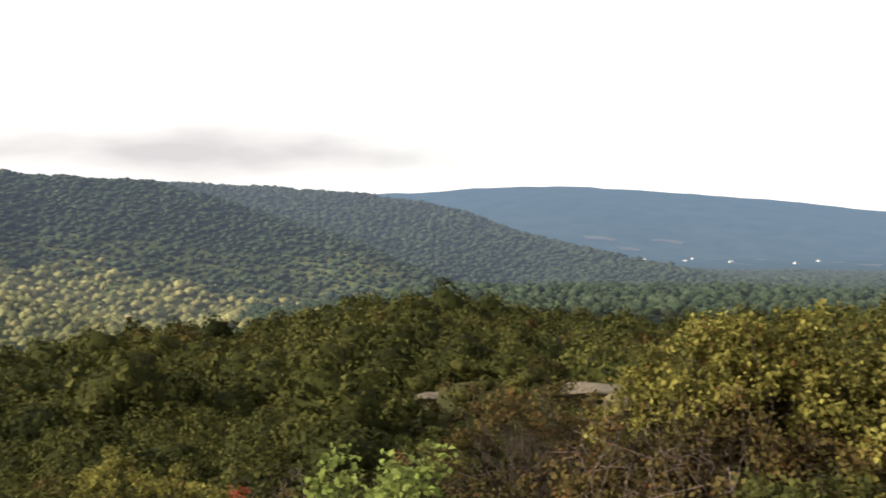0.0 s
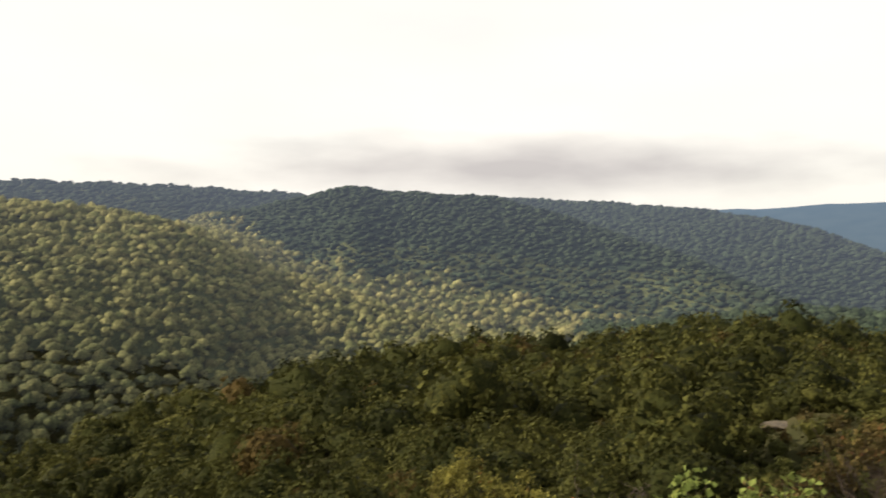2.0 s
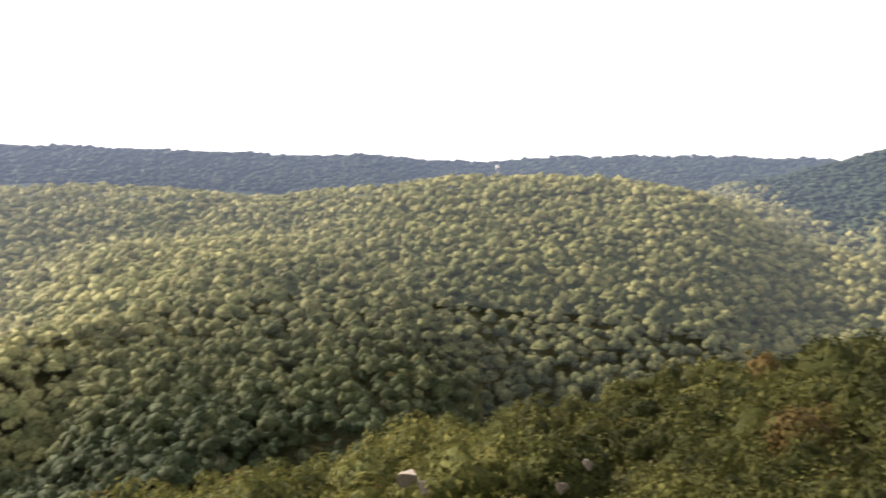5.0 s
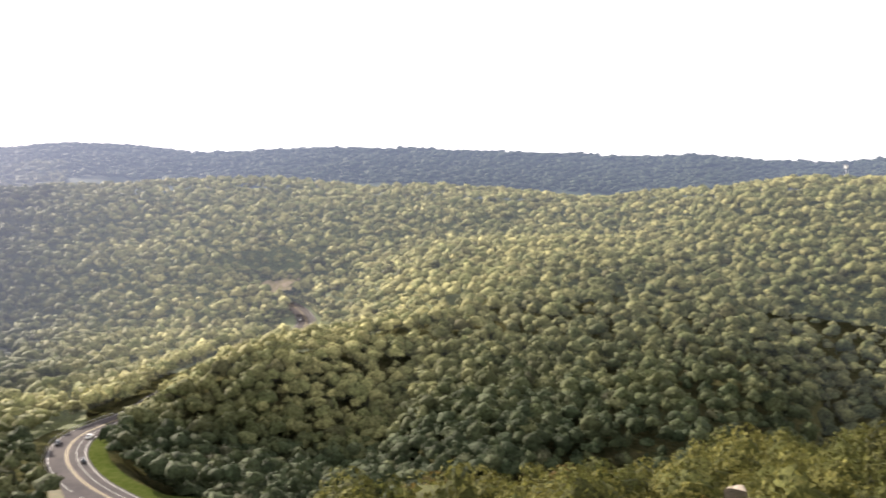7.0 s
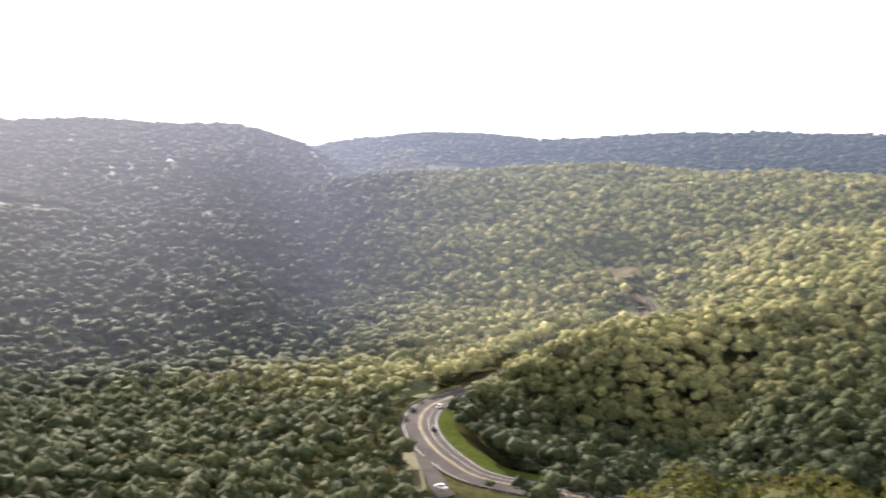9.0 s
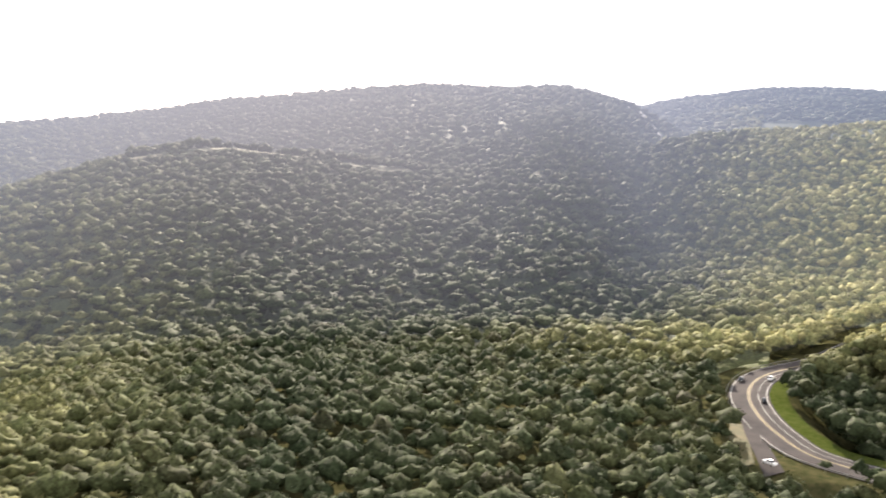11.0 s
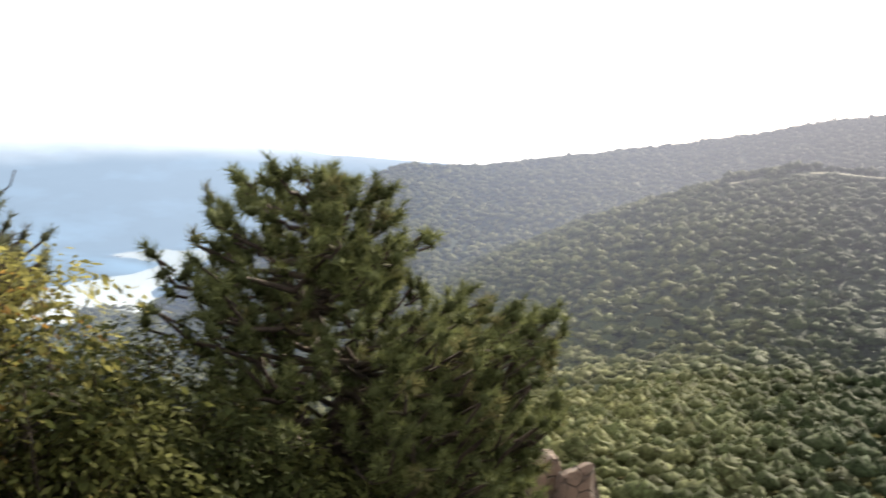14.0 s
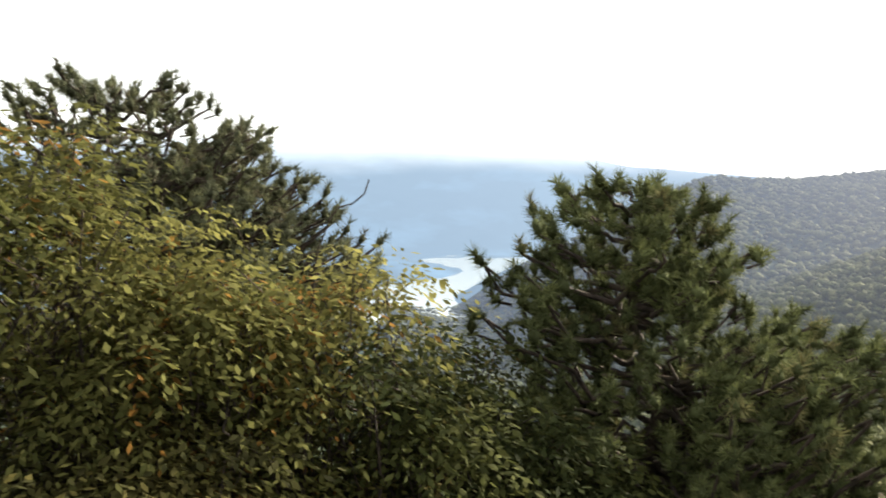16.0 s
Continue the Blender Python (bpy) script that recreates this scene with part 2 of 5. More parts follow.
# ridge name: near fall, far fall, roundness, tree height, crest (azimuth, radius, tree-top elevation)
RIDGES = {
    "spur": (.62, .16, 16, 9, [(60, 560, -6.2), (69, 530, -6.0), (76, 490, -7.3), (83, 455, -8.4), (88, 425, -10.4), (91.2, 405, -12.1),
                               (92.6, 400, -14.2), (95, 400, -22)]),
    "big_hill": (.36, .3, 60, 9, [(4, 560, -11), (10, 620, -8.6), (16, 720, -6.3), (20, 780, -5.2), (26.4, 820, -3.55), (31.5, 850, -1.65),
                                  (35.8, 870, .62), (39.5, 880, 1.5), (45, 880, 1.75), (51, 880, 1.96), (56, 900, 1.35), (61.5, 960, .6),
                                  (69, 1000, 1.22), (76, 1050, 1.17), (81.5, 1080, 1.56), (91.6, 1080, 1.2), (99.3, 1080, .62),
                                  (104, 1080, -1.2), (110, 1080, -3.5), (118, 1000, -7)]),
    "apron": (.16, .16, 40, 9, [(50, 740, -3.4), (54, 740, -2.2), (60, 750, -1.9), (68, 760, -1.9), (73, 770, -2.5), (76, 780, -3.6), (78.2, 780, -5.6)]),
    "foot_hill": (.2, .2, 60, 4.5, [(44, 1150, -1), (36, 1150, .75), (32, 1150, -.15), (27, 1150, -1.75), (20, 1150, -3.1), (12, 1100, -5.2)]),
    "knob_ridge": (.36, .3, 90, 4.5, [(46, 1500, -3), (36, 1480, 1.0), (31, 1450, 2.2), (28, 1440, 2.72), (26.6, 1430, 3.3), (25.2, 1430, 3.35), (24.3, 1430, 2.8),
                                   (21, 1430, 2.88), (17.3, 1420, 2.62), (13, 1380, 1.5), (8.8, 1300, .14), (5, 1200, -1.1), (0, 1000, -3.3),
                                   (-6, 850, -5)]),
    "long_ridge": (.2, .3, 100, 4.5, [(26, 2100, 2.2), (17, 2100, 2.58), (10.8, 2100, 2.32), (4.6, 2050, 1.88), (-.6, 1950, 1.05), (-5.8, 1800, -.78),
                                   (-10.9, 1600, -1.9), (-17, 1400, -3.2), (-26, 1200, -4.4)]),
    "bench": (.13, .13, 60, 9, [(12, 600, -6.5), (6, 650, -5.1), (1, 700, -4.3), (-7.5, 720, -4.1), (-17, 720, -4.3), (-26, 700, -4.7), (-60, 700, -5)]),
    "plateau": (.2, .3, 120, 4.5, [(112, 2100, 1.5), (101, 2100, 2.4), (96, 2050, 3.25), (92.5, 2050, 3.5), (88, 2050, 3.2), (86, 2050, 3.04),
                                (81.8, 2100, 3.4), (77.5, 2100, 3.6), (69, 2100, 3.45), (59, 2100, 3.15), (55.8, 2050, 3.3), (52.5, 2100, 2.8),
                                (48.8, 2200, 2.9), (44.5, 2200, 3.13), (42, 2200, 3.16), (35, 2200, 3.02), (28, 2200, 2.6), (20, 2200, 1.2)]),
    "notch_ridge": (.2, .3, 100, 4.5, [(94, 1500, -2), (98.5, 1500, .9), (101.2, 1500, 2.42), (102.7, 1500, 2.9), (105, 1500, 3.6), (110, 1550, 3.48),
                                    (114, 1600, 3.66), (119, 1650, 3.25), (126, 1700, 2.57), (131, 1700, 1.75), (135, 1700, 1.25), (141, 1650, .7),
                                    (146, 1600, .13), (150.5, 1550, .25), (152.5, 1550, -.45), (156, 1600, -2.4), (160, 1750, -4.2),
                                    (164, 1850, -6), (168, 1850, -8.5)]),
    "ledge_hill": (.25, .25, 90, 4.5, [(152, 780, -9.5), (145, 850, -5.2), (139, 880, -2.9), (132.5, 900, -.9), (127, 900, -.1), (122.3, 900, -.43),
                                    (117, 900, -1.14), (112, 900, -1.95), (107, 900, -2.9), (103, 900, -3.8), (97, 880, -6)]),
    "blue_ridge": (.25, .3, 200, 0, [(24, 4300, 1.2), (4, 4300, 1.96), (1.2, 4300, 1.96), (-1.6, 4300, 2.25), (-7.5, 4300, 2.36), (-14, 4300, 1.87),
                                    (-20.5, 4300, 1.28), (-25.5, 4300, .62), (-45, 4300, .3)]),
    "river_hills": (.34, .3, 150, 0, [(148, 4300, .3), (156, 4300, .95), (160, 4300, 2.0), (167, 4300, 2.25), (173, 4300, 2.4), (179, 4300, 2.35), (215, 4300, 2)]),
    "left_bank": (.12, .1, 30, 2, [(165.2, 2380, -5.7), (166.1, 2380, -5.35), (168, 2350, -5.15), (172, 2350, -4.9), (178, 2350, -4.6), (190, 2350, -4.4)]),
}


def bearings(x, y):
    return (np.degrees(np.arctan2(-x, y)) + 100) % 360 - 100, np.hypot(x, y)


def eased(a, ks, vs):
    """Smoothed interpolation between knots."""
    o = np.argsort(ks)
    ks, vs = np.array(ks, float)[o], np.array(vs, float)[o]
    return sum(w * np.interp(a + d, ks, vs) for d, w in ((-1.2, .15), (-.6, .2), (0, .3), (.6, .2), (1.2, .15)))


def ripple(x, y, size, seed):
    """Cheap smooth undulation between -1 and 1."""
    rs = np.random.RandomState(seed)
    z = np.zeros_like(x)
    for i in range(7):
        th, ph, k = rs.uniform(0, 2 * math.pi), rs.uniform(0, 2 * math.pi), rs.uniform(.6, 1.7) * 2 * math.pi / size
        z = z + np.sin(k * (x * math.cos(th) + y * math.sin(th)) + ph)
    return z / 3.5


# the road: azimuth, radius, height of its middle line
ROAD = [(60, 330, -99), (66, 315, -98), (73, 300, -97), (80.8, 290, -95), (85.5, 294, -94.3), (90.2, 305, -94), (92.2, 322, -93.5), (93.4, 341, -93), (94.05, 366, -93),
        (93.9, 388, -93), (93.2, 406, -93), (91.8, 424, -93), (90.2, 441, -92.5), (88, 490, -92), (85.2, 560, -91), (82.2, 630, -90), (80.6, 675, -87.5),
        (80.3, 712, -85.5), (80.65, 745, -82), (81.4, 776, -78.5), (82.2, 790, -77)]


def spline(points, step):
    """Catmull-Rom through points, resampled evenly."""
    p = np.array([points[0], *points, points[-1]], float)
    out = []
    for i in range(1, len(p) - 2):
        for t in np.arange(0, 1, .1):
            a, b, c, d = p[i - 1:i + 3]
            out.append(.5 * (2 * b + (c - a) * t + (2 * a - 5 * b + 4 * c - d) * t * t + (3 * b - a - 3 * c + d) * t ** 3))
    out.append(p[-2])
    out = np.array(out)
    s = np.r_[0, np.cumsum(np.linalg.norm(np.diff(out, axis=0), axis=1))]
    u = np.arange(0, s[-1], step)
    return np.c_[[np.interp(u, s, out[:, j]) for j in range(out.shape[1])]].T


ROAD_LINE = spline([(-r * math.sin(radians(a)), r * math.cos(radians(a)), z) for a, r, z in ROAD], 3.0)


def road_near(x, y):
    """Distance to the road's middle line and its height there."""
    d, z = np.full(x.shape, 1e9), np.zeros(x.shape)
    a, r = bearings(x, y)
    m = (a > 56) & (a < 98) & (r > 255) & (r < 920)
    if m.any():
        q = np.hypot(x[m][:, None] - ROAD_LINE[:, 0], y[m][:, None] - ROAD_LINE[:, 1])
        i = q.argmin(1)
        d[m], z[m] = q[np.arange(len(i)), i], ROAD_LINE[i, 2]
    return d, z


def height(x, y):
    x, y = np.asarray(x, float).ravel(), np.asarray(y, float).ravel()
    a, r = bearings(x, y)
    ks = sorted(FLOOR)
    cols = np.array([np.interp(a, ks, [FLOOR[k][j] for k in ks]) for j in range(len(FLOOR_R))])
    u = np.interp(r, FLOOR_R, np.arange(len(FLOOR_R)))
    i = np.clip(u.astype(int), 0, len(FLOOR_R) - 2)
    f = u - i
    q = np.arange(len(r))
    layers = [cols[i, q] * (1 - f) + cols[i + 1, q] * f]
    sa, sr, se, sf = zip(*SHOULDER)
    edge = eased(a, sa, sr)
    drop = edge * np.tan(np.radians(eased(a, sa, se))) + EYE - np.interp(edge, (10, 60, 120), (1.0, 4.0, 6.0))
    own = np.where(r < edge, drop * ((r - 3.0).clip(0) / (edge - 3.0)) ** .58, drop - (r - edge) * eased(a, sa, sf))
    layers.append(own)
    for near, far, c, tall, crest in RIDGES.values():
        ca, cr, ce = zip(*crest)
        rc = eased(a, ca, cr)
        zc = rc * np.tan(np.radians(eased(a, ca, ce))) + EYE - tall
        out = np.maximum(min(ca) - a, a - max(ca)).clip(0)
        d = r - rc
        layers.append(zc - np.where(d < 0, near, far) * (np.sqrt(d * d + c * c) - c) - out * 40)
    layers = np.array(layers)
    top = layers.max(0)
    k = np.interp(r, (15, 150, 500), (.3, 2, 5))
    z = top + k * np.log(np.exp((layers - top) / k).sum(0)) - k * .2
    z = z + ripple(x, y, 160, 3) * np.interp(r, (150, 500), (0, 2.2)) + ripple(x, y, 23, 4) * np.interp(r, (5, 60), (.05, .6))
    # a low rocky knoll below the summit
    kx, ky = -34 * math.sin(radians(-4.5)), 34 * math.cos(radians(-4.5))
    z = z + 3.9 * np.exp(-((x - kx) / 6.0) ** 2 - ((y - ky) / 5.5) ** 2)
    # the bald brow of the rounded hill
    z = z + 5.0 * np.clip((a - 113.5) / 1.5, 0, 1) * np.clip((132.5 - a) / 1.5, 0, 1) * np.clip((r - 848) / 14, 0, 1) * np.clip((925 - r) / 25, 0, 1)
    d, zr = road_near(x, y)
    w = np.clip((d - 14) / np.where(r > 770, 50, 14), 0, 1)
    w = w * w * (3 - 2 * w)
    return np.where(d < 1e8, (zr - .4) * (1 - w) + z * w, z)


def mesh_of(name, co, tris, attrs=(), smooth=False):
    me = bpy.data.meshes.new(name)
    co, tris = np.asarray(co, np.float32), np.asarray(tris, np.int32)
    me.vertices.add(len(co))
    me.vertices.foreach_set("co", co.ravel())
    k = tris.shape[1]
    me.loops.add(tris.size)
    me.loops.foreach_set("vertex_index", tris.ravel())
    me.polygons.add(len(tris))
    me.polygons.foreach_set("loop_start", np.arange(0, tris.size, k, dtype=np.int32))
    if smooth:
        me.polygons.foreach_set("use_smooth", np.ones(len(tris), bool))
    for key, v in attrs:
        me.attributes.new(key, "FLOAT", "POINT").data.foreach_set("value", np.asarray(v, np.float32))
    me.update(calc_edges=True)
    return me


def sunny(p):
    """How far a tree takes the yellow-green palette that paints sunlight on the hill."""
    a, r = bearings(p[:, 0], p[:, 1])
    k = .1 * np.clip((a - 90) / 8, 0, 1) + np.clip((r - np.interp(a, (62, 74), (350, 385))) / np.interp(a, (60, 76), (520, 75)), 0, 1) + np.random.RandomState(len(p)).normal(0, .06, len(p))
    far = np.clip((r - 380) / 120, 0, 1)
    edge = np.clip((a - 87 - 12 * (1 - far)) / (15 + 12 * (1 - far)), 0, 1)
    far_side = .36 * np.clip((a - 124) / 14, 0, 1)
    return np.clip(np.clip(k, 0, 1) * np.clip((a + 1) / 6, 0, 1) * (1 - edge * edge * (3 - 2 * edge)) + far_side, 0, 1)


def ground():
    az = np.r_[np.arange(-100, 76, 1.0), np.arange(76, 97, .25), np.arange(97, 260, 1.0)]
    r = np.unique(np.r_[np.geomspace(1.0, 250, 56), np.geomspace(256, 4950, 110), np.arange(272, 450, 6), np.arange(640, 850, 8)])
    A, Rr = np.meshgrid(np.radians(az), r)
    x, y = (-Rr * np.sin(A)).ravel(), (Rr * np.cos(A)).ravel()
    z = height(x, y)
    n, m = len(az), len(r)
    i, j = np.meshgrid(np.arange(m - 1), np.arange(n), indexing="ij")
    q = np.stack([i * n + j, i * n + (j + 1) % n, (i + 1) * n + (j + 1) % n, (i + 1) * n + j], -1).reshape(-1, 4)[:, ::-1]
    fan = np.array([[len(x), j, (j + 1) % n, (j + 1) % n] for j in range(n)])
    co = np.vstack([np.c_[x, y, z], [[0, 0, z[:n].mean()]]])
    tri = np.vstack([q[:, [0, 1, 2]], q[:, [0, 2, 3]], fan[:, :3]])
    # the ground takes part of the same painted sunlight
    me = mesh_of("ground", co, tri, (("sun_share", sunny(co) * .65), ("tint", np.zeros(len(co)))), smooth=True)
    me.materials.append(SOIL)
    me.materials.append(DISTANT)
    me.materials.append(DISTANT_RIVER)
    for m in (DARK_WOODS, WOODS):
        me.materials.append(m)
    ctr = co[tri].mean(1)
    a, r = bearings(ctr[:, 0], ctr[:, 1])
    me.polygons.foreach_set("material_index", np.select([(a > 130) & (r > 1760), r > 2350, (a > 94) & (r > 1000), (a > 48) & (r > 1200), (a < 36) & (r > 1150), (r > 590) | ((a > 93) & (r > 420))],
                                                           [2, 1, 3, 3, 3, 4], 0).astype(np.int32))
    return tagged(new("ground", me), "wooded mountain land with dark leaf-littered soil", "ground", kind="structure")


ground()


# ---- woods ----
def icosphere(sub):
    bm = bmesh.new()
    bmesh.ops.create_icosphere(bm, subdivisions=sub, radius=1)
    co = np.array([v.co[:] for v in bm.verts])
    f = np.array([[v.index for v in p.verts] for p in bm.faces])
    bm.free()
    return co, f


def crown_shape(seed, sub, sprays, size, high=.85, core=.88, lobes=13):
    """A crown of unit half-width: a dome of leafy billows, with loose leaf sprays on their skin."""
    rs = np.random.RandomState(seed)
    co, f = icosphere(sub)
    heart = rs.normal(size=(lobes, 3))
    heart[:, 2] = np.abs(heart[:, 2]) * .9 - .12
    heart /= np.linalg.norm(heart, axis=1)[:, None]
    heart[0] = (.1, -.1, .98)
    heart *= rs.uniform(.42, .74, (lobes, 1))
    big = rs.uniform(.22, .4, lobes)

    def skin(d):
        """How far the billows reach that way, and which of them does."""
        along = d @ heart.T
        inside = big ** 2 - (heart ** 2).sum(1) + along ** 2
        t = np.where(inside > 0, along + np.sqrt(inside.clip(0)), 0)
        k = t.argmax(1)
        return np.maximum(t[np.arange(len(d)), k], .48), k
    reach, _ = skin(co)
    body = co * (reach * (1 + rs.normal(0, .055, len(co))))[:, None]
    flat = np.array([1, 1, high])
    f = f[(body[f][:, :, 2] > (-.22 if sub > 1 else -.6)).all(1)]
    parts, faces = [body * flat * core], [f]
    if sprays:
        d = rs.normal(size=(sprays, 3))
        d[:, 2] += .4
        d /= np.linalg.norm(d, axis=1)[:, None]
        reach, k = skin(d)
        c = d * (reach * rs.uniform(.9, 1.06, sprays))[:, None]
        nrm = c - heart[k]
        nrm /= np.linalg.norm(nrm, axis=1)[:, None]
        nrm = nrm + rs.normal(0, .32, d.shape)
        nrm /= np.linalg.norm(nrm, axis=1)[:, None]
        u = np.cross(nrm, rs.normal(size=d.shape))
        u /= np.linalg.norm(u, axis=1)[:, None]
        v = np.cross(nrm, u)
        s = size * rs.uniform(.6, 1.3, (sprays, 1))
        tri = np.stack([c + u * s, c - u * s * .6 + v * s * .85, c - u * s * .5 - v * s * .9], 1).reshape(-1, 3) * flat
        faces.append(np.arange(sprays * 3).reshape(-1, 3) + len(co))
        parts.append(tri)
    # in dense crowns the core's tint is lowered, painting the shade inside
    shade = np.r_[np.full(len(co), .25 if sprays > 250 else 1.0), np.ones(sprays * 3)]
    return np.vstack(parts), np.vstack(faces), shade


def scatter(seed, a0, a1, r0, r1, gap):
    """Jittered places between two bearings and radii."""
    rs = np.random.RandomState(seed)
    rows = []
    for r in np.arange(r0, r1, gap * .87):
        n = max(int(radians(a1 - a0) * r / gap), 1)
        a = np.radians(a0 + (np.arange(n) + rs.uniform(0, 1)) / n * (a1 - a0))
        rr = r + rs.uniform(-.42, .42, n) * gap
        a = a + rs.uniform(-.42, .42, n) * gap / r
        rows.append(np.c_[-rr * np.sin(a), rr * np.cos(a)])
    return np.vstack(rows)


def forest(seed, places, width, lod, material, label, lift=.62, vary=.25, name="forest", sit=.4, sun_share=None):
    """One wood as a single mesh: many crowns of a few shapes, with painted sunlight per tree."""
    rs = np.random.RandomState(seed)
    shapes = [crown_shape(seed * 10 + i, *lod) for i in range(6)]
    pick = rs.randint(0, 6, len(places))
    z = height(places[:, 0], places[:, 1])
    cos, tris, tint, turn, kinds, base = [], [], [], [], [], 0
    for i, (co, f, inner) in enumerate(shapes):
        m = np.where(pick == i)[0]
        k = len(m)
        if not k:
            continue
        s = width * .5 * np.exp(rs.normal(0, vary, k)).clip(.55, 1.45)
        th = rs.uniform(0, 2 * math.pi, k)
        c, sn = np.cos(th), np.sin(th)
        x = (co[None, :, 0] * c[:, None] - co[None, :, 1] * sn[:, None]) * s[:, None] + places[m, 0][:, None]
        y = (co[None, :, 0] * sn[:, None] + co[None, :, 1] * c[:, None]) * s[:, None] + places[m, 1][:, None]
        tall = s * rs.uniform(.85, 1.25, k)
        zz = co[None, :, 2] * tall[:, None] + (z[m] + width * lift + s * sit + width * rs.normal(0, .05, k))[:, None]
        cos.append(np.stack([x, y, zz], -1).reshape(-1, 3))
        tris.append((f[None] + (np.arange(k) * len(co))[:, None, None]).reshape(-1, 3) + base)
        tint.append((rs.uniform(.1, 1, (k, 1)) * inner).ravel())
        turn.append(np.repeat(rs.uniform(0, 1, k), len(co)))
        kinds.append(np.repeat(sun_share(places[m]) if sun_share else np.zeros(k), len(co)))
        base += k * len(co)
    me = mesh_of(name, np.vstack(cos), np.vstack(tris), (("tint", np.concatenate(tint)), ("turn", np.concatenate(turn)), ("sun_share", np.concatenate(kinds))))
    me.materials.append(material)
    return tagged(new(name, me), label, "forest", kind="stuff")


def clear(p):
    """Leaves the road and its verge free; where the road runs behind the spur the crowns close over it."""
    d, _ = road_near(p[:, 0], p[:, 1])
    a, r = bearings(p[:, 0], p[:, 1])
    hidden = (r > 450) & (r < 655)
    bend = (a > 79.3) & (a < 82.8) & (r > 630) & (r < 790)
    cut = (np.abs(a - 82.0) < .9) & (r > 790) & (r < 818)
    verge = ((a > 88) & (r > 285) & (r < 445) & (d < 14.5) & (a < 93.3)) | ((a > 90) & (a < 95) & (r > 272) & (r < 348))
    yard = (a > -15.6) & (a < -12.4) & (r > 380) & (r < 520)
    return p[(d > np.where(hidden, 7, 13)) & ~cut & ~verge & ~(bend & (d < np.where(r < 715, 27, 12))) & ~yard]


def share(p, seed, a0, a1, flip=False, by_radius=False):
    """Thins a wood out between two bearings or radii, so that two woods mingle."""
    a, r = bearings(p[:, 0], p[:, 1])
    k = np.clip(((r if by_radius else a) - a0) / (a1 - a0), 0, 1)
    u = np.random.RandomState(seed).uniform(size=len(p))
    return p[u < (k if flip else 1 - k)]


def rim(a):
    sa, sr, _, _ = zip(*SHOULDER)
    return eased(a, sa, sr)


def between(p, lo=None, hi=None):
    a, r = bearings(p[:, 0], p[:, 1])
    ok = np.ones(len(p), bool)
    if lo is not None:
        ok &= r > rim(a) + lo
    if hi is not None:
        ok &= r <= rim(a) + hi
    return p[ok]


def open_ground(p):
    """Bare ledges on the open side of the summit carry no trees."""
    a, r = bearings(p[:, 0], p[:, 1])
    ledge = ((a > -13) & (a < 4) & (r < 37)) | ((np.abs(a - 43.1) < 2.2) & (r < 59) & (r > 44)) | ((np.abs(a - 53.2) < 2.0) & (r < 61) & (r > 44))
    return p[~ledge]


def dip(p, hidden):
    """The hollow behind the shoulder, which the summit does not overlook, or the rest."""
    a, r = bearings(p[:, 0], p[:, 1])
    sa, _, se, _ = zip(*SHOULDER)
    low = np.degrees(np.arctan((height(p[:, 0], p[:, 1]) + 12 - EYE) / r)) < eased(a, sa, se) - 2.0
    return p[low == hidden]


def ledges_free(p):
    """Leaves the bare ledges of the rounded hill and the road in the notch free."""
    a, r = bearings(p[:, 0], p[:, 1])
    ledge = ((a > 114.2) & (a < 131.8) & ~((a > 119.8) & (a < 120.9)) & ~((a > 127.7) & (a < 129.2)) & (r > 853) & (r < 884))
    notch = (np.abs(a - np.interp(r, (1240, 1500), (99.0, 101.4))) < .32) & (r > 1150) & (r < 1520)
    return p[~ledge & ~notch]


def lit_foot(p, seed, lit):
    """Splits the dark ridge woods from the sunlit-coloured foot, along an uneven painted cloud-shadow edge."""
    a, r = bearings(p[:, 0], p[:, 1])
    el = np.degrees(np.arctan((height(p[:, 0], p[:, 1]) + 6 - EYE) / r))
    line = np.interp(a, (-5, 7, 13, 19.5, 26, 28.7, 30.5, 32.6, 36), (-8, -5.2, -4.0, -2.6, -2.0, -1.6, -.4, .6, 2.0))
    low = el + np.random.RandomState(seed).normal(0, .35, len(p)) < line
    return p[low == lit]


# one oak wood, painted shaded on one side and sunlit on the other
for flip, m, words in ((False, LEAF_SHADED, "dull green"), (True, LEAF_SUNLIT, "sunlit yellow-green")):
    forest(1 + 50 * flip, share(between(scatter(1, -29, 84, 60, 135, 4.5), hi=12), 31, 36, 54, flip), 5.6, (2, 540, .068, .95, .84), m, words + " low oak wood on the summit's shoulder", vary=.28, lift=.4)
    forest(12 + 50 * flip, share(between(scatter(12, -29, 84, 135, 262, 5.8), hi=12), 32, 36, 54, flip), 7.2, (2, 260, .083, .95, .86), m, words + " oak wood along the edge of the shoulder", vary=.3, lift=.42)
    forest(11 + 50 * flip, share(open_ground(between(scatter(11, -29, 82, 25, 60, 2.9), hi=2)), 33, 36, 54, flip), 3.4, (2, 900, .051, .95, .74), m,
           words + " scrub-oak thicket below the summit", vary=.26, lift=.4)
forest(17, share(between(between(scatter(17, 30, 92, 60, 190, 4.8), lo=12), hi=48), 34, 36, 50, True), 6.2, (2, 120, .12), LEAF_SUNLIT, "sunlit oaks on the steep slope below the shoulder", vary=.28, lift=.45)
VALLEY = between(scatter(2, -30, 108, 200, 560, 6.6), lo=46)
forest(2, share(clear(share(dip(VALLEY, False), 2, 92, 100)), 21, 440, 600, by_radius=True), 8.8, (2, 60, .12, .9, .92), WOODS, "sunlit green forest in the valley below the summit", vary=.32, sun_share=sunny)
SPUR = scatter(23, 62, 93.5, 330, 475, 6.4)
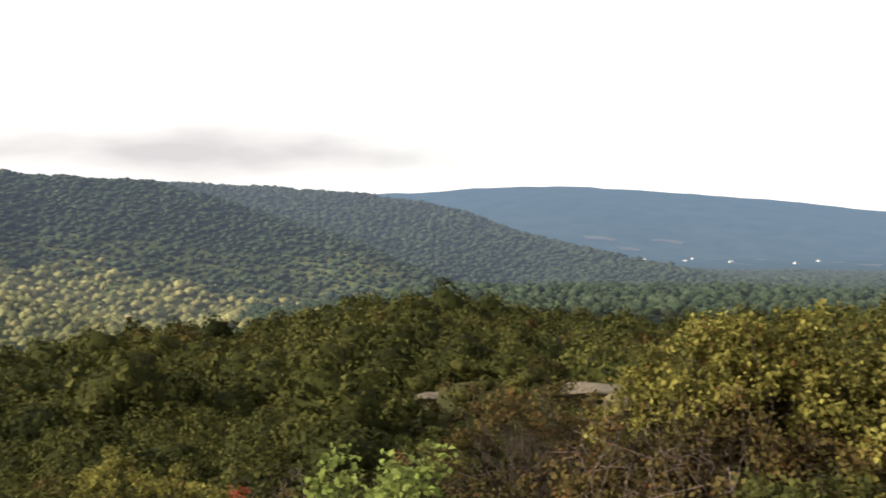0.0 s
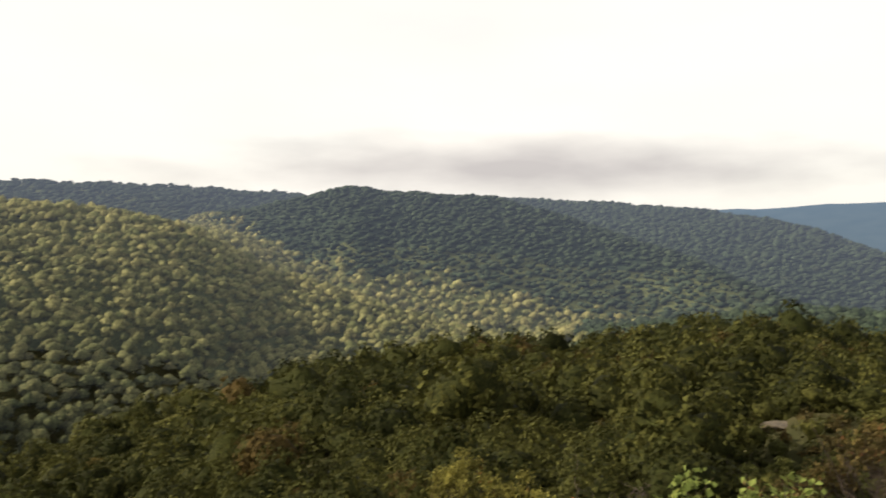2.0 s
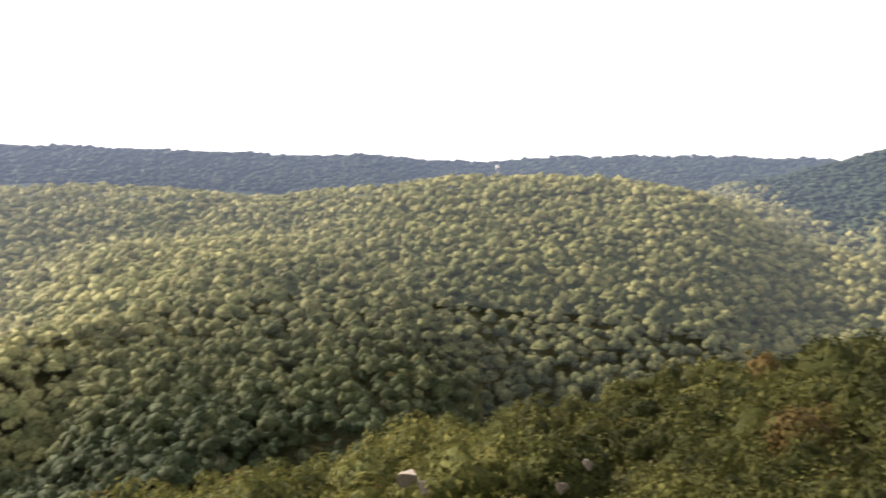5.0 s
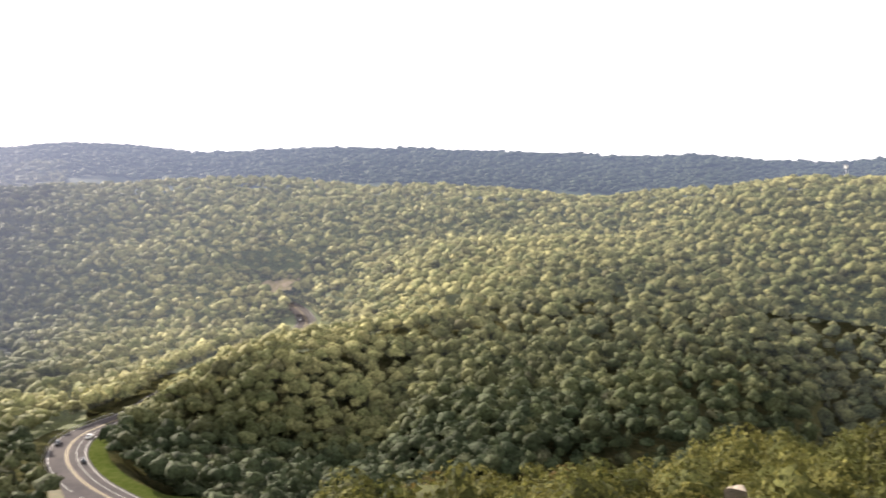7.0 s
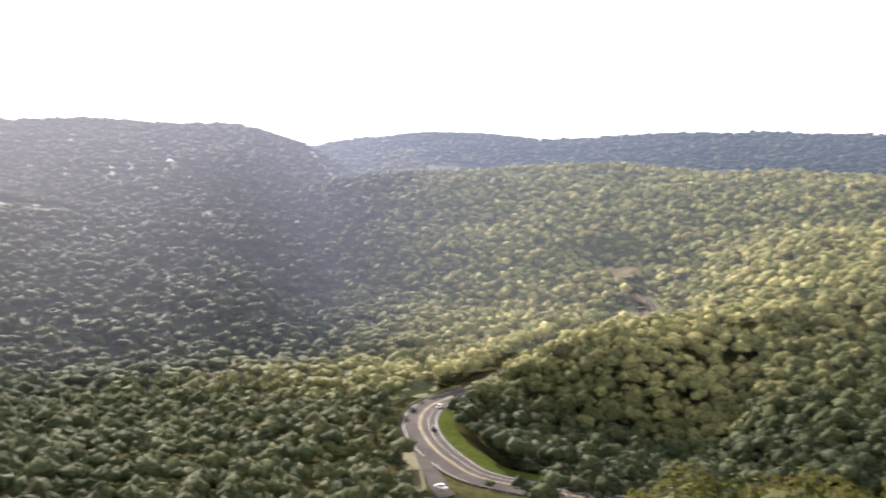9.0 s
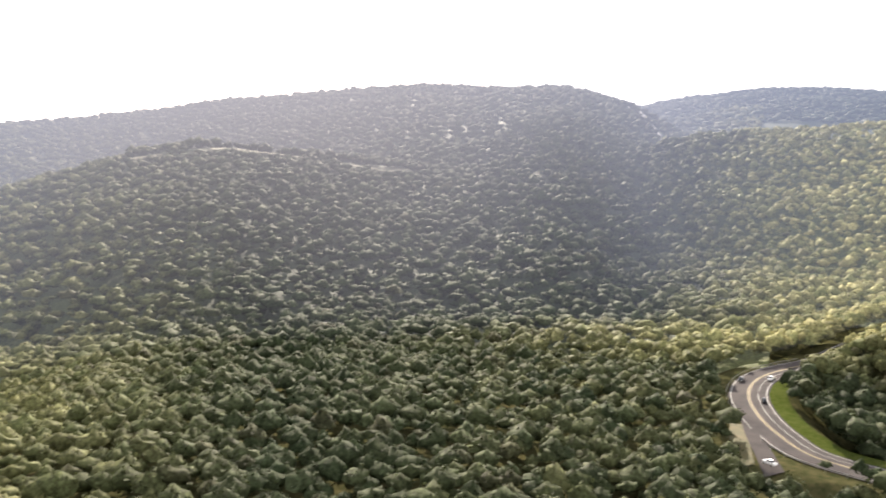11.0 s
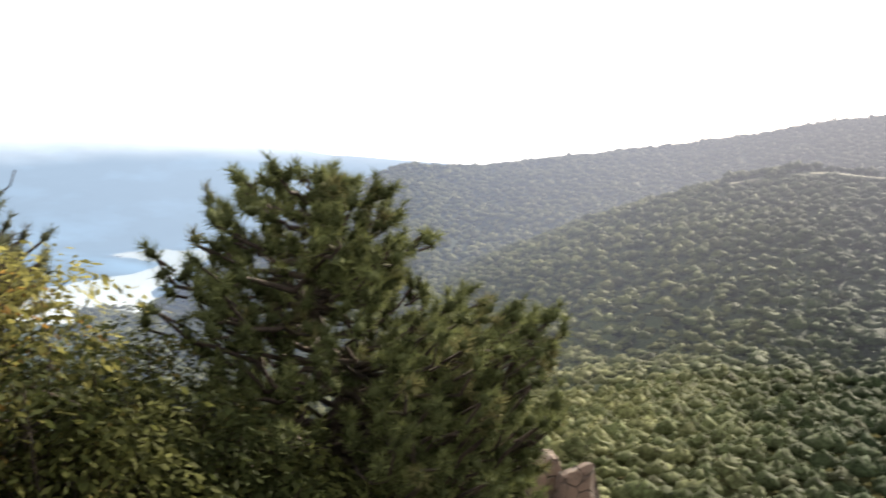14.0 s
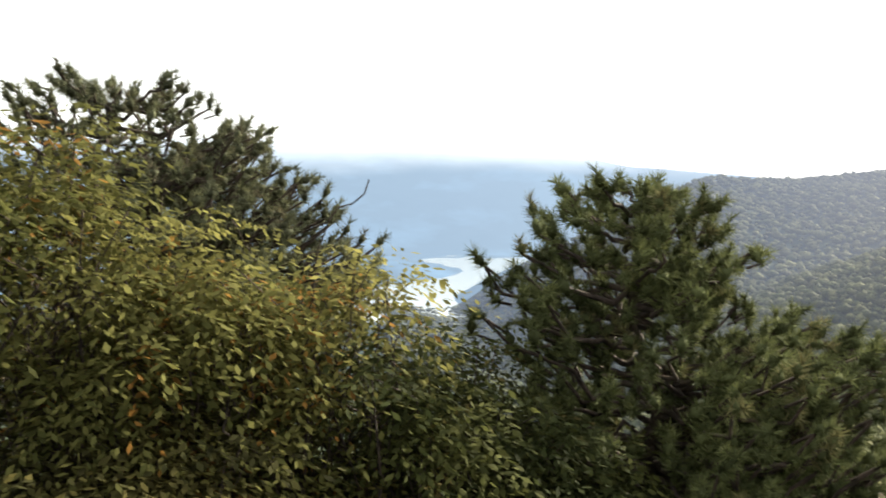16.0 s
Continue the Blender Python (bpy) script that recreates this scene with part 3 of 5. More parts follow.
forest(23, clear(SPUR), 8.6, (2, 60, .12, .9, .92), WOODS, "sunlit green forest on the steep spur inside the bend", vary=.32, sun_share=sunny, lift=.5)
forest(16, dip(VALLEY, True), 10, (1, 0, .2), WOODS, "green forest in the hollow behind the shoulder", vary=.34, sun_share=sunny)
HILL = share(share(scatter(3, 2, 112, 440, 1095, 7.4), 3, 94, 112), 13, 14, 4)
HILL_A, HILL_R = bearings(HILL[:, 0], HILL[:, 1])
CREST = RIDGES["big_hill"][4]
HILL = HILL[HILL_R < np.interp(HILL_A, [q[0] for q in CREST], [q[1] for q in CREST]) + 30]
forest(3, share(clear(HILL), 22, 440, 600, True, True), 9.8, (2, 20, .13, .85, .93), WOODS, "sunlit yellow-green forest on the broad hill across the valley", vary=.3, sun_share=sunny)
FLAT = clear(share(between(scatter(4, 92, 165, 190, 430, 5.8), lo=10), 4, 92, 100, True))
forest(4, FLAT, 8.0, (2, 50, .12, .8, .93), WOODS, "grey-green forest on the valley floor, seen against the light", vary=.32, sun_share=sunny, lift=.75)
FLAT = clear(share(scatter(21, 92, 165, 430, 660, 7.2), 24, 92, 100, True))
forest(21, share(FLAT, 14, 480, 660, by_radius=True), 9.6, (2, 20, .12, .75, .93), WOODS, "grey-green forest at the foot of the rounded hill", vary=.32, sun_share=sunny)
forest(5, ledges_free(share(share(scatter(5, 94, 165, 480, 980, 7.8), 5, 94, 112, True), 15, 480, 660, True, True)), 11.5, (1, 14, .14, .7, .95), WOODS, "grey-green forest on a rounded hill with bare ledges", lift=.16, vary=.32, sit=.25, sun_share=sunny)
forest(6, scatter(6, -30, 12, 560, 900, 9.0), 11, (1, 12, .2, .9), DARK_WOODS, "dark forest on the bench below the shoulder", vary=.28)
RIDGE = scatter(7, -30, 48, 830, 1480, 10.0)
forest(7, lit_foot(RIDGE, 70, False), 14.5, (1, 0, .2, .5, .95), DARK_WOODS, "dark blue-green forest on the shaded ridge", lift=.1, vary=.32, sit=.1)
forest(20, lit_foot(RIDGE, 70, True), 13, (1, 24, .14, .75, .93), WOODS, "sunlit green forest on the foot of the shaded ridge", lift=.12, vary=.32, sit=.2, sun_share=sunny)
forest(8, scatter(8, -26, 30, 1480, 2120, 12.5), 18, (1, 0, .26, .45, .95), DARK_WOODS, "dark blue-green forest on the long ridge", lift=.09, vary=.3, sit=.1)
forest(9, scatter(9, 26, 112, 1560, 2130, 13.5), 19.5, (1, 0, .26, .45, .95), DARK_WOODS, "hazy blue-green forest on the far plateau", lift=.08, vary=.3, sit=.1)
forest(10, ledges_free(scatter(10, 94, 170, 980, 1740, 11.5)), 16, (1, 0, .2, .6, .95), WOODS, "hazy grey-green forest on the ridge against the light", lift=.15, vary=.3, sit=.1, sun_share=sunny)
KNOLL = scatter(18, -15, 6, 25, 39, .8)
for a, r in ((0, 33.5), (-9.1, 33.5), (-10.6, 32.6)):
    u = Vector((-math.sin(radians(a)), math.cos(radians(a))))
    KNOLL = KNOLL[~((np.hypot(KNOLL[:, 0] - u.x * (r - .7), KNOLL[:, 1] - u.y * (r - .7)) < 1.5))]
forest(18, KNOLL, 1.1, (1, 130, .1, .9, .74), LEAF_SHADED, "low rusty brush on the rocky knoll", lift=.25, vary=.3)


# ---- helpers for things ----
def place(az, r, z=None):
    x, y = -r * math.sin(radians(az)), r * math.cos(radians(az))
    return Vector((x, y, float(height([x], [y])[0]) if z is None else z))


def plain(name, color, rough=.8, metal=0.0, spots=None, scale=3.0, relief=0.0, gloss=.15, haze=False):
    m, n, l, p = mat(name)
    if spots:
        l.new(mixrgb(n, l, ramp_out(n, l, noise_out(n, l, scale, 7), .35, .65), color, spots), p.inputs["Base Color"])
    else:
        p.inputs["Base Color"].default_value = (*color, 1)
    p.inputs["Roughness"].default_value, p.inputs["Metallic"].default_value = rough, metal
    p.inputs["Specular IOR Level"].default_value = gloss
    if relief:
        bump(n, l, p, noise_out(n, l, scale * 2.5, 9), .8, relief)
    # distance haze painted on as emission
    if haze:
        l.new(haze_emission(n, l, p.outputs[0]), n["Material Output"].inputs["Surface"])
    return m


BARK = plain("grey_brown_bark", (.06, .044, .034), .9, spots=(.024, .019, .016), scale=14, relief=.02)
DEAD = plain("weathered_twigs", (.13, .1, .085), .9, spots=(.06, .045, .04), scale=20)
ASPHALT = plain("asphalt", (.034, .031, .033), .9, spots=(.05, .045, .045), scale=.12, gloss=.02)
LINE_WHITE = plain("white_road_paint", (.24, .24, .235), .7, spots=(.16, .16, .155), scale=.6)
LINE_YELLOW = plain("yellow_road_paint", (.17, .13, .07), .7, spots=(.1, .085, .05), scale=.6)
GRASS = plain("verge_grass", (.025, .035, .008), .9, spots=(.04, .048, .014), scale=.5, relief=.1, gloss=0.0)
STRAW = plain("dry_grass", (.07, .058, .03), .9, spots=(.045, .046, .022), scale=.25, relief=.1, haze=True)
STEEL = plain("galvanised_steel", (.45, .45, .45), .45, .8, spots=(.33, .33, .33), scale=2)
WATER = plain("river_water", (.3, .33, .35), .12, gloss=1.0)
FIELD = plain("far_pasture", (.075, .085, .08), .95, spots=(.05, .06, .06), scale=.02, haze=True)
CUT = plain("broken_rock_cut", (.3, .23, .15), .9, spots=(.2, .17, .07), scale=.25, relief=.6, haze=True)
GRAVEL = plain("bare_gravel", (.3, .29, .28), .95, spots=(.2, .2, .2), scale=.05, haze=True)
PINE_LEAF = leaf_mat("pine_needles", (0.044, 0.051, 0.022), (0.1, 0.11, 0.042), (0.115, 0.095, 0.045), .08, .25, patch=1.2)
# greyed copy of the needle colours, standing for the shaded pine
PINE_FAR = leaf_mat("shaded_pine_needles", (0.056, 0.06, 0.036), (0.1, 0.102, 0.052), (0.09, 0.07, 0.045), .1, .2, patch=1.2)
BUSH_GOLD = leaf_mat("yellow_green_leaves", (0.046, 0.05, 0.016), (0.17, 0.158, 0.05), (0.25, 0.1, 0.02), .15, .5, patch=1.0)
# brighter leaf copy: the sunlight on the scrub tops is in its colour
BUSH_SUN = leaf_mat("sunlit_yellow_leaves", (0.026, 0.026, 0.008), (0.2, 0.182, 0.046), (0.13, 0.05, 0.018), .14, .4, patch=1.0)
BUSH_GREEN = leaf_mat("green_leaves", (0.021, 0.026, 0.009), (0.064, 0.066, 0.02), (0.09, 0.065, 0.02), .06, .42, patch=1.0)
BUSH_BROWN = leaf_mat("browning_leaves", (0.026, 0.022, 0.009), (0.084, 0.064, 0.023), (0.1, 0.042, 0.018), .2, .3, patch=1.0)
# darker turning leaves: the shade on the low shrubs is in their colour
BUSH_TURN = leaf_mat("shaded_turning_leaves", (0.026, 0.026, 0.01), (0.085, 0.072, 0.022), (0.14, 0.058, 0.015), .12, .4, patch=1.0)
BUSH_RED = leaf_mat("red_autumn_leaves", (.16, .03, .02), (.22, .06, .03), (.2, .1, .03), .2, .4, patch=1.0)
SAPLING_LEAF = leaf_mat("fresh_green_leaves", (0.1, 0.135, 0.035), (0.2, 0.23, 0.065), (0.145, 0.136, 0.034), .1, .45, patch=1.0)


def rock_mat(name, a, b, c):
    m, n, l, p = mat(name)
    col = mixrgb(n, l, ramp_out(n, l, noise_out(n, l, 2.2, 8), .35, .65), a, b)
    col = mixrgb(n, l, ramp_out(n, l, noise_out(n, l, 9, 6), .55, .7), col, c)
    l.new(col, p.inputs["Base Color"])
    p.inputs["Roughness"].default_value = .9
    # joints and cracks
    tc, cell = n.new("ShaderNodeTexCoord"), n.new("ShaderNodeTexVoronoi")
    cell.feature = "DISTANCE_TO_EDGE"
    cell.inputs["Scale"].default_value = 4.2
    warp = mixrgb(n, l, .12, tc.outputs["Object"], noise_out(n, l, 4, 4))
    l.new(warp, cell.inputs["Vector"])
    crack = ramp_out(n, l, cell.outputs["Distance"], 0.0, .035)
    dark = n.new("ShaderNodeHueSaturation")
    dark.inputs["Value"].default_value = .5
    l.new(col, dark.inputs["Color"])
    l.new(mixrgb(n, l, crack, dark.outputs[0], col), p.inputs["Base Color"])
    rough = n.new("ShaderNodeMath")
    rough.operation = "MULTIPLY_ADD"
    rough.inputs[1].default_value = .6
    l.new(noise_out(n, l, 6, 12, rough=.7), rough.inputs[0])
    l.new(crack, rough.inputs[2])
    bump(n, l, p, rough.outputs[0], .9, .06)
    return m


GRANITE = rock_mat("pink_granite", (.11, .068, .047), (.07, .047, .035), (.035, .028, .024))
BARE_ROCK = rock_mat("bare_sunlit_rock", (.3, .25, .19), (.2, .165, .125), (.1, .085, .07))
PALE_ROCK = rock_mat("pale_lichened_rock", (.1, .076, .048), (.07, .055, .038), (.04, .034, .027))


def empty(name, at, label, category, group=""):
    e = new(name)
    e.location = at
    return tagged(e, label, category, group)


def part(name, me, material, parent, label=""):
    """Links a mesh, given in the thing's own coordinates, as one part of it."""
    if material is not None:
        me.materials.append(material)
    ob = new(name, me)
    ob.parent = parent
    return tagged(ob, label) if label else ob


def tube(points, radii, sides=6):
    """Vertices and quads (as triangles) of a limb along points."""
    p = np.asarray(points, float)
    t = np.gradient(p, axis=0)
    t /= np.linalg.norm(t, axis=1)[:, None] + 1e-9
    ref = np.where(np.abs(t[:, 2:3]) > .9, [[1., 0, 0]], [[0, 0, 1.]])
    u = np.cross(t, ref)
    u /= np.linalg.norm(u, axis=1)[:, None] + 1e-9
    v = np.cross(t, u)
    a = np.arange(sides) * 2 * math.pi / sides
    ring = (u[:, None] * np.cos(a)[None, :, None] + v[:, None] * np.sin(a)[None, :, None]) * np.asarray(radii)[:, None, None]
    co = (p[:, None] + ring).reshape(-1, 3)
    i, j = np.meshgrid(np.arange(len(p) - 1), np.arange(sides), indexing="ij")
    k = (j + 1) % sides
    q = np.stack([i * sides + j, i * sides + k, (i + 1) * sides + k, (i + 1) * sides + j], -1).reshape(-1, 4)
    return co, np.vstack([q[:, [0, 1, 2]], q[:, [0, 2, 3]]])


def joined(pieces):
    base, cs, fs = 0, [], []
    for co, f in pieces:
        cs.append(co)
        fs.append(f + base)
        base += len(co)
    return np.vstack(cs), np.vstack(fs)


def bend(a, b, rs, sag, n=7, wander=.06):
    """A limb's line from a to b; sag > 0 rises at its end."""
    t = np.linspace(0, 1, n)[:, None]
    a, b = np.asarray(a, float), np.asarray(b, float)
    p = a * (1 - t) + b * t
    p[:, 2] -= sag * np.linalg.norm(b - a) * (t * (1 - t) * 4)[:, 0] * .25
    w = rs.normal(0, wander, (n, 3)) * np.linalg.norm(b - a) * .35
    w[0] = w[-1] = 0
    return p + w


def leaf_cloud(rs, centres, per, spread, size, droop=.35, narrow=.42):
    """Folded leaves round the given twig ends: four corners, two triangles each."""
    c = np.repeat(centres, per, 0)
    n = len(c)
    c = c + rs.normal(0, 1, (n, 3)) * spread * np.array([1, 1, .75])
    u = rs.normal(size=(n, 3))
    u[:, 2] -= droop
    u /= np.linalg.norm(u, axis=1)[:, None]
    side = np.cross(u, rs.normal(0, .5, (n, 3)) + [0, 0, 1])
    side /= np.linalg.norm(side, axis=1)[:, None] + 1e-9
    s = (size * rs.uniform(.6, 1.25, n))[:, None]
    up = np.cross(side, u) * s * .12
    tip, base = c + u * s * .5, c - u * s * .5
    co = np.stack([base, c + side * s * narrow + up, tip, c - side * s * narrow + up], 1).reshape(-1, 3)
    i = np.arange(n)[:, None] * 4
    f = np.vstack([i + [0, 1, 2], i + [0, 2, 3]])
    tint = np.repeat(np.repeat(rs.uniform(0, 1, len(centres)), per) * .7 + rs.uniform(0, .3, n), 4)
    turn = np.repeat(np.repeat(rs.uniform(0, 1, len(centres)), per) * .5 + rs.uniform(0, .5, n), 4)
    return co, f, tint, turn


def leafy(name, seed, at, crown, leaves, label, category, clumps=60, per=60, size=.09, spread=.2, trunk=.06, lean=(0, 0), droop=.35, stems=1, narrow=.42, group=""):
    """A broad-leaved tree or shrub. crown: (middle height, half-width, half-height, top flatness) over its foot."""
    rs = np.random.RandomState(seed)
    thing = empty(name, at, label, category, group)
    mid, wide, tall = crown
    d = rs.normal(size=(clumps, 3))
    d /= np.linalg.norm(d, axis=1)[:, None]
    lump = rs.normal(size=(9, 3))
    lump /= np.linalg.norm(lump, axis=1)[:, None]
    reach = .55 + .5 * np.max(np.exp(4 * (d @ lump.T - 1)), 1)
    c = d * (reach * rs.uniform(.35, 1, clumps) ** .4)[:, None] * [wide, wide, tall] + [lean[0], lean[1], mid]
    # leaf clusters gather round the ends of the boughs
    bough = rs.randint(0, max(clumps // 7, 3), clumps)
    c = c[bough] + rs.normal(0, 1, c.shape) * [.15 * wide + .06, .15 * wide + .06, .12 * tall + .05]
    c[:, 2] = np.maximum(c[:, 2], .15)
    limbs, mains = [], []
    for s in range(stems):
        foot = rs.normal(0, .12 * (stems > 1), 3) * [1, 1, 0]
        crotch = np.array([lean[0] * .4, lean[1] * .4, mid - tall * .45]) + rs.normal(0, .1, 3) * wide
        mains.append(tube(bend(foot - [0, 0, .3], crotch, rs, .1), np.linspace(trunk, trunk * .7, 7), 7))
        for q in c[s::stems]:
            k = rs.uniform(.35, 1)
            start = foot * (1 - k) + crotch * k
            limbs.append(tube(bend(start, q, rs, -.3, 6, .12), np.linspace(trunk * .4, trunk * .05 + .002, 6), 4))
            e = q + rs.normal(0, spread * 1.3, 3)
            limbs.append(tube(bend(q * .7 + start * .3, e, rs, -.2, 4, .15), np.linspace(trunk * .12 + .002, .002, 4), 3))
    for co, f in mains:
        part("trunk", mesh_of("trunk", co, f, smooth=True), BARK, thing)
    co, f = joined(limbs)
    tagged(part("branching", mesh_of("branching", co, f, smooth=True), BARK, thing), kind="stuff")
    co, f, tint, turn = leaf_cloud(rs, c, per, spread, size, droop, narrow)
    part("crown", mesh_of("crown", co, f, (("tint", tint), ("turn", turn))), leaves, thing)
    return thing


def pine(seed, at, tall, reach, leaves, label, limbs=200, fingers=11, needles=64, needle=.085, lean=(0, 0), low=.1, heavy=None):
    """A scrubby pine: limbs that turn upward and carry chunky bottle-brush shoots. reach(h, out): how far the crown goes at height h to that side."""
    rs = np.random.RandomState(seed)
    thing = empty("pine_tree", at, label, "pine tree", "pines on the summit")
    line = bend((0, 0, -.3), (lean[0], lean[1], tall - .25), rs, 0, 12, .05)
    co, f = tube(line, np.linspace(.11, .02, 12), 8)
    part("trunk", mesh_of("trunk", co, f, smooth=True), BARK, thing)
    wood, ends, ways = [], [], []
    for i in range(limbs + (heavy[3] if heavy else 0)):
        h = tall * (low + (1 - low) * ((i + rs.uniform()) / limbs) ** 1.2)
        a = i * 2.4 + rs.uniform(-.5, .5)
        if i >= limbs:
            # the lobe that grows to the open side
            h = rs.uniform(*heavy[1:3])
            a = heavy[0] + rs.normal(0, .6)
        out = np.array([math.cos(a), math.sin(a), 0])
        ln = reach(h, out) * rs.uniform(.72, 1.06) - .06
        foot_h = min(max(h - .12 - abs(ln) * rs.uniform(.2, .5), .15), tall - .3)
        start = np.array([np.interp(foot_h, line[:, 2], line[:, j]) for j in range(3)])
        end = np.array([0, 0, h - .12]) + [lean[0] * h / tall, lean[1] * h / tall, 0] + out * ln
        p = bend(start, end, rs, .5, 9, .1)
        wood.append(tube(p, np.linspace(.026, .01, 9), 4))
        for k in range(fingers):
            t = 1 - (k / fingers) * .7 * rs.uniform(.7, 1.1)
            b = np.array([np.interp(t, np.linspace(0, 1, 9), p[:, j]) for j in range(3)])
            w = out * .35 * (1 if k else 2) + rs.normal(0, .42, 3) + [0, 0, .75]
            w /= np.linalg.norm(w)
            b = b + rs.normal(0, 1, 3) * [.13, .13, .05] * (k > 0) * min(1, .4 + abs(ln) * .6)
            wood.append(tube(np.stack([(p[4] + p[6]) / 2 * .3 + b * .7, b, b + w * .1]), (.012, .011, .008), 3))
            ends.append(b)
            ways.append(w * rs.uniform(.09, .17))
    co, f = joined(wood)
    tagged(part("branching", mesh_of("branching", co, f, smooth=True), BARK, thing), kind="stuff")
    ends, ways = np.array(ends), np.array(ways)
    m = len(ends)
    # inner mass of each shoot
    u = np.cross(ways, rs.normal(size=ways.shape))
    u /= np.linalg.norm(u, axis=1)[:, None]
    v = np.cross(ways / np.linalg.norm(ways, axis=1)[:, None], u)
    ring = [ends + ways * .45 + (u * math.cos(q) + v * math.sin(q)) * .045 for q in (0, 2.09, 4.19)]
    core = np.stack([ends - ways * .15, *ring, ends + ways * .9], 1).reshape(-1, 3)
    k = np.arange(m)[:, None] * 5
    core_f = np.vstack([k + q for q in ([0, 2, 1], [0, 3, 2], [0, 1, 3], [4, 1, 2], [4, 2, 3], [4, 3, 1])])
    e, w = np.repeat(ends, needles, 0), np.repeat(ways, needles, 0)
    n = len(e)
    along = rs.uniform(-.15, 1.0, n)[:, None]
    unit = w / np.linalg.norm(w, axis=1)[:, None]
    d = np.cross(unit, rs.normal(size=(n, 3)))
    d /= np.linalg.norm(d, axis=1)[:, None]
    d = d + unit * (1.5 * along.clip(0) ** 3 + rs.uniform(-.05, .4, (n, 1)))
    d /= np.linalg.norm(d, axis=1)[:, None]
    s = np.cross(d, rs.normal(size=(n, 3)))
    s /= np.linalg.norm(s, axis=1)[:, None]
    root = e + w * along
    ln = needle * rs.uniform(.75, 1.1, n)[:, None]
    co = np.stack([root + s * .0044, root - s * .0044, root + d * ln], 1).reshape(-1, 3)
    a, b = rs.uniform(0, 1, m), rs.uniform(0, 1, m)
    tint, turn = (np.r_[np.repeat(q * lo, 5), np.repeat(np.repeat(q, needles), 3)] for q, lo in ((a, .3), (b, .5)))
    faces = np.vstack([core_f, np.arange(n * 3).reshape(-1, 3) + len(core)])
    part("foliage", mesh_of("foliage", np.vstack([core, co]), faces, (("tint", tint), ("turn", turn))), leaves, thing)
    return thing


def rock(name, seed, at, size, material, label, cuts=14, turn=0.0, deep=(.5, .8), category="rock"):
    """A broken block: a ball planed off by random faces, its edges worn."""
    rs = np.random.RandomState(seed)
    bm = bmesh.new()
    bmesh.ops.create_icosphere(bm, subdivisions=4, radius=1)
    nrm = rs.normal(size=(cuts, 3))
    nrm /= np.linalg.norm(nrm, axis=1)[:, None]
    off = rs.uniform(*deep, cuts)
    nrm[0], off[0] = (.1, -.08, .99), deep[0] + .1
    for v in bm.verts:
        c = np.array(v.co)
        for q, o in zip(nrm, off):
            over = c @ q - o
            if over > 0:
                c = c - q * over * .93
        k = noise.noise(Vector(c) * 3 + Vector((seed, 0, 0))) * .05 + noise.noise(Vector(c) * 9) * .02
        v.co = Vector(c * (1 + k))
    bmesh.ops.transform(bm, matrix=pose(0, 0, 0, 0, 0, turn) @ Matrix.Diagonal((*size, 1)), verts=bm.verts)
    me = bpy.data.meshes.new(name)
    bm.to_mesh(me)
    bm.free()
    me.materials.append(material)
    ob = new(name, me)
    ob.location = at
    return tagged(ob, label, category)


# ---- river ----
def sheet(name, corners, z, material, label, category, kind="structure"):
    co = [(*place(a, r, 0).xy, z) for a, r in corners]
    me = bpy.data.meshes.new(name)
    me.from_pydata(co, [], [list(range(len(co)))])
    me.materials.append(material)
    return tagged(new(name, me), label, category, kind=kind)


sheet("water", [(150, 1200), (182, 1200), (182, 2350), (166, 3000), (150, 3000)], -235.0, WATER, "bright river bend between wooded hills", "river")


# ---- road ----
def ribbon(name, line, lo, hi, lift, material, label, category, parent=None, kind="structure"):
    t = np.gradient(line[:, :2], axis=0)
    t /= np.linalg.norm(t, axis=1)[:, None]
    side = np.c_[-t[:, 1], t[:, 0]]
    a, b = line.copy(), line.copy()
    a[:, :2] += side * lo
    b[:, :2] += side * hi
    a[:, 2] += lift
    b[:, 2] += lift
    n = len(line)
    i = np.arange(n - 1)
    co = np.vstack([a, b])
    f = np.vstack([np.c_[i, i + 1, i + 1 + n], np.c_[i, i + 1 + n, i + n]])
    me = mesh_of(name, co, f, smooth=True)
    if parent is not None:
        return part(name, me, material, parent, label)
    me.materials.append(material)
    return tagged(new(name, me), label, category, kind=kind)


road = ribbon("road", ROAD_LINE, -7.6, 7.6, 0, ASPHALT, "grey asphalt highway bending round a wooded spur", "road")
for lo, hi, m, nm in ((-6.75, -6.45, LINE_WHITE, "edge_line"), (6.45, 6.75, LINE_WHITE, "edge_line"), (-.55, -.15, LINE_YELLOW, "centre_line"),
                      (.15, .55, LINE_YELLOW, "centre_line"), (-3.6, -3.4, LINE_WHITE, "lane_line")):
    ribbon(nm, ROAD_LINE, lo, hi, .05, m, "", "", road)
curve_part = ROAD_LINE[np.hypot(ROAD_LINE[:, 0], ROAD_LINE[:, 1]) < 455]
INNER = 1 if np.cross(np.gradient(curve_part[:, :2], axis=0)[60], place(86, 370, 0).xy - Vector(curve_part[60, :2])) > 0 else -1
ribbon("verge", curve_part, INNER * 7.6 if INNER > 0 else -14.5, 14.5 if INNER > 0 else -7.6, -.05, GRASS, "mown green grass verge inside the bend", "grass")


# ---- along the road ----
def side_of(i, off, lift=0.0):
    """A point off the road's middle line, and the heading there."""
    t = ROAD_LINE[i + 1] - ROAD_LINE[i - 1]
    t = t / np.linalg.norm(t)
    p = ROAD_LINE[i] + np.array([-t[1], t[0], 0]) * off
    return Vector((p[0], p[1], p[2] + lift)), math.degrees(math.atan2(t[1], t[0]))


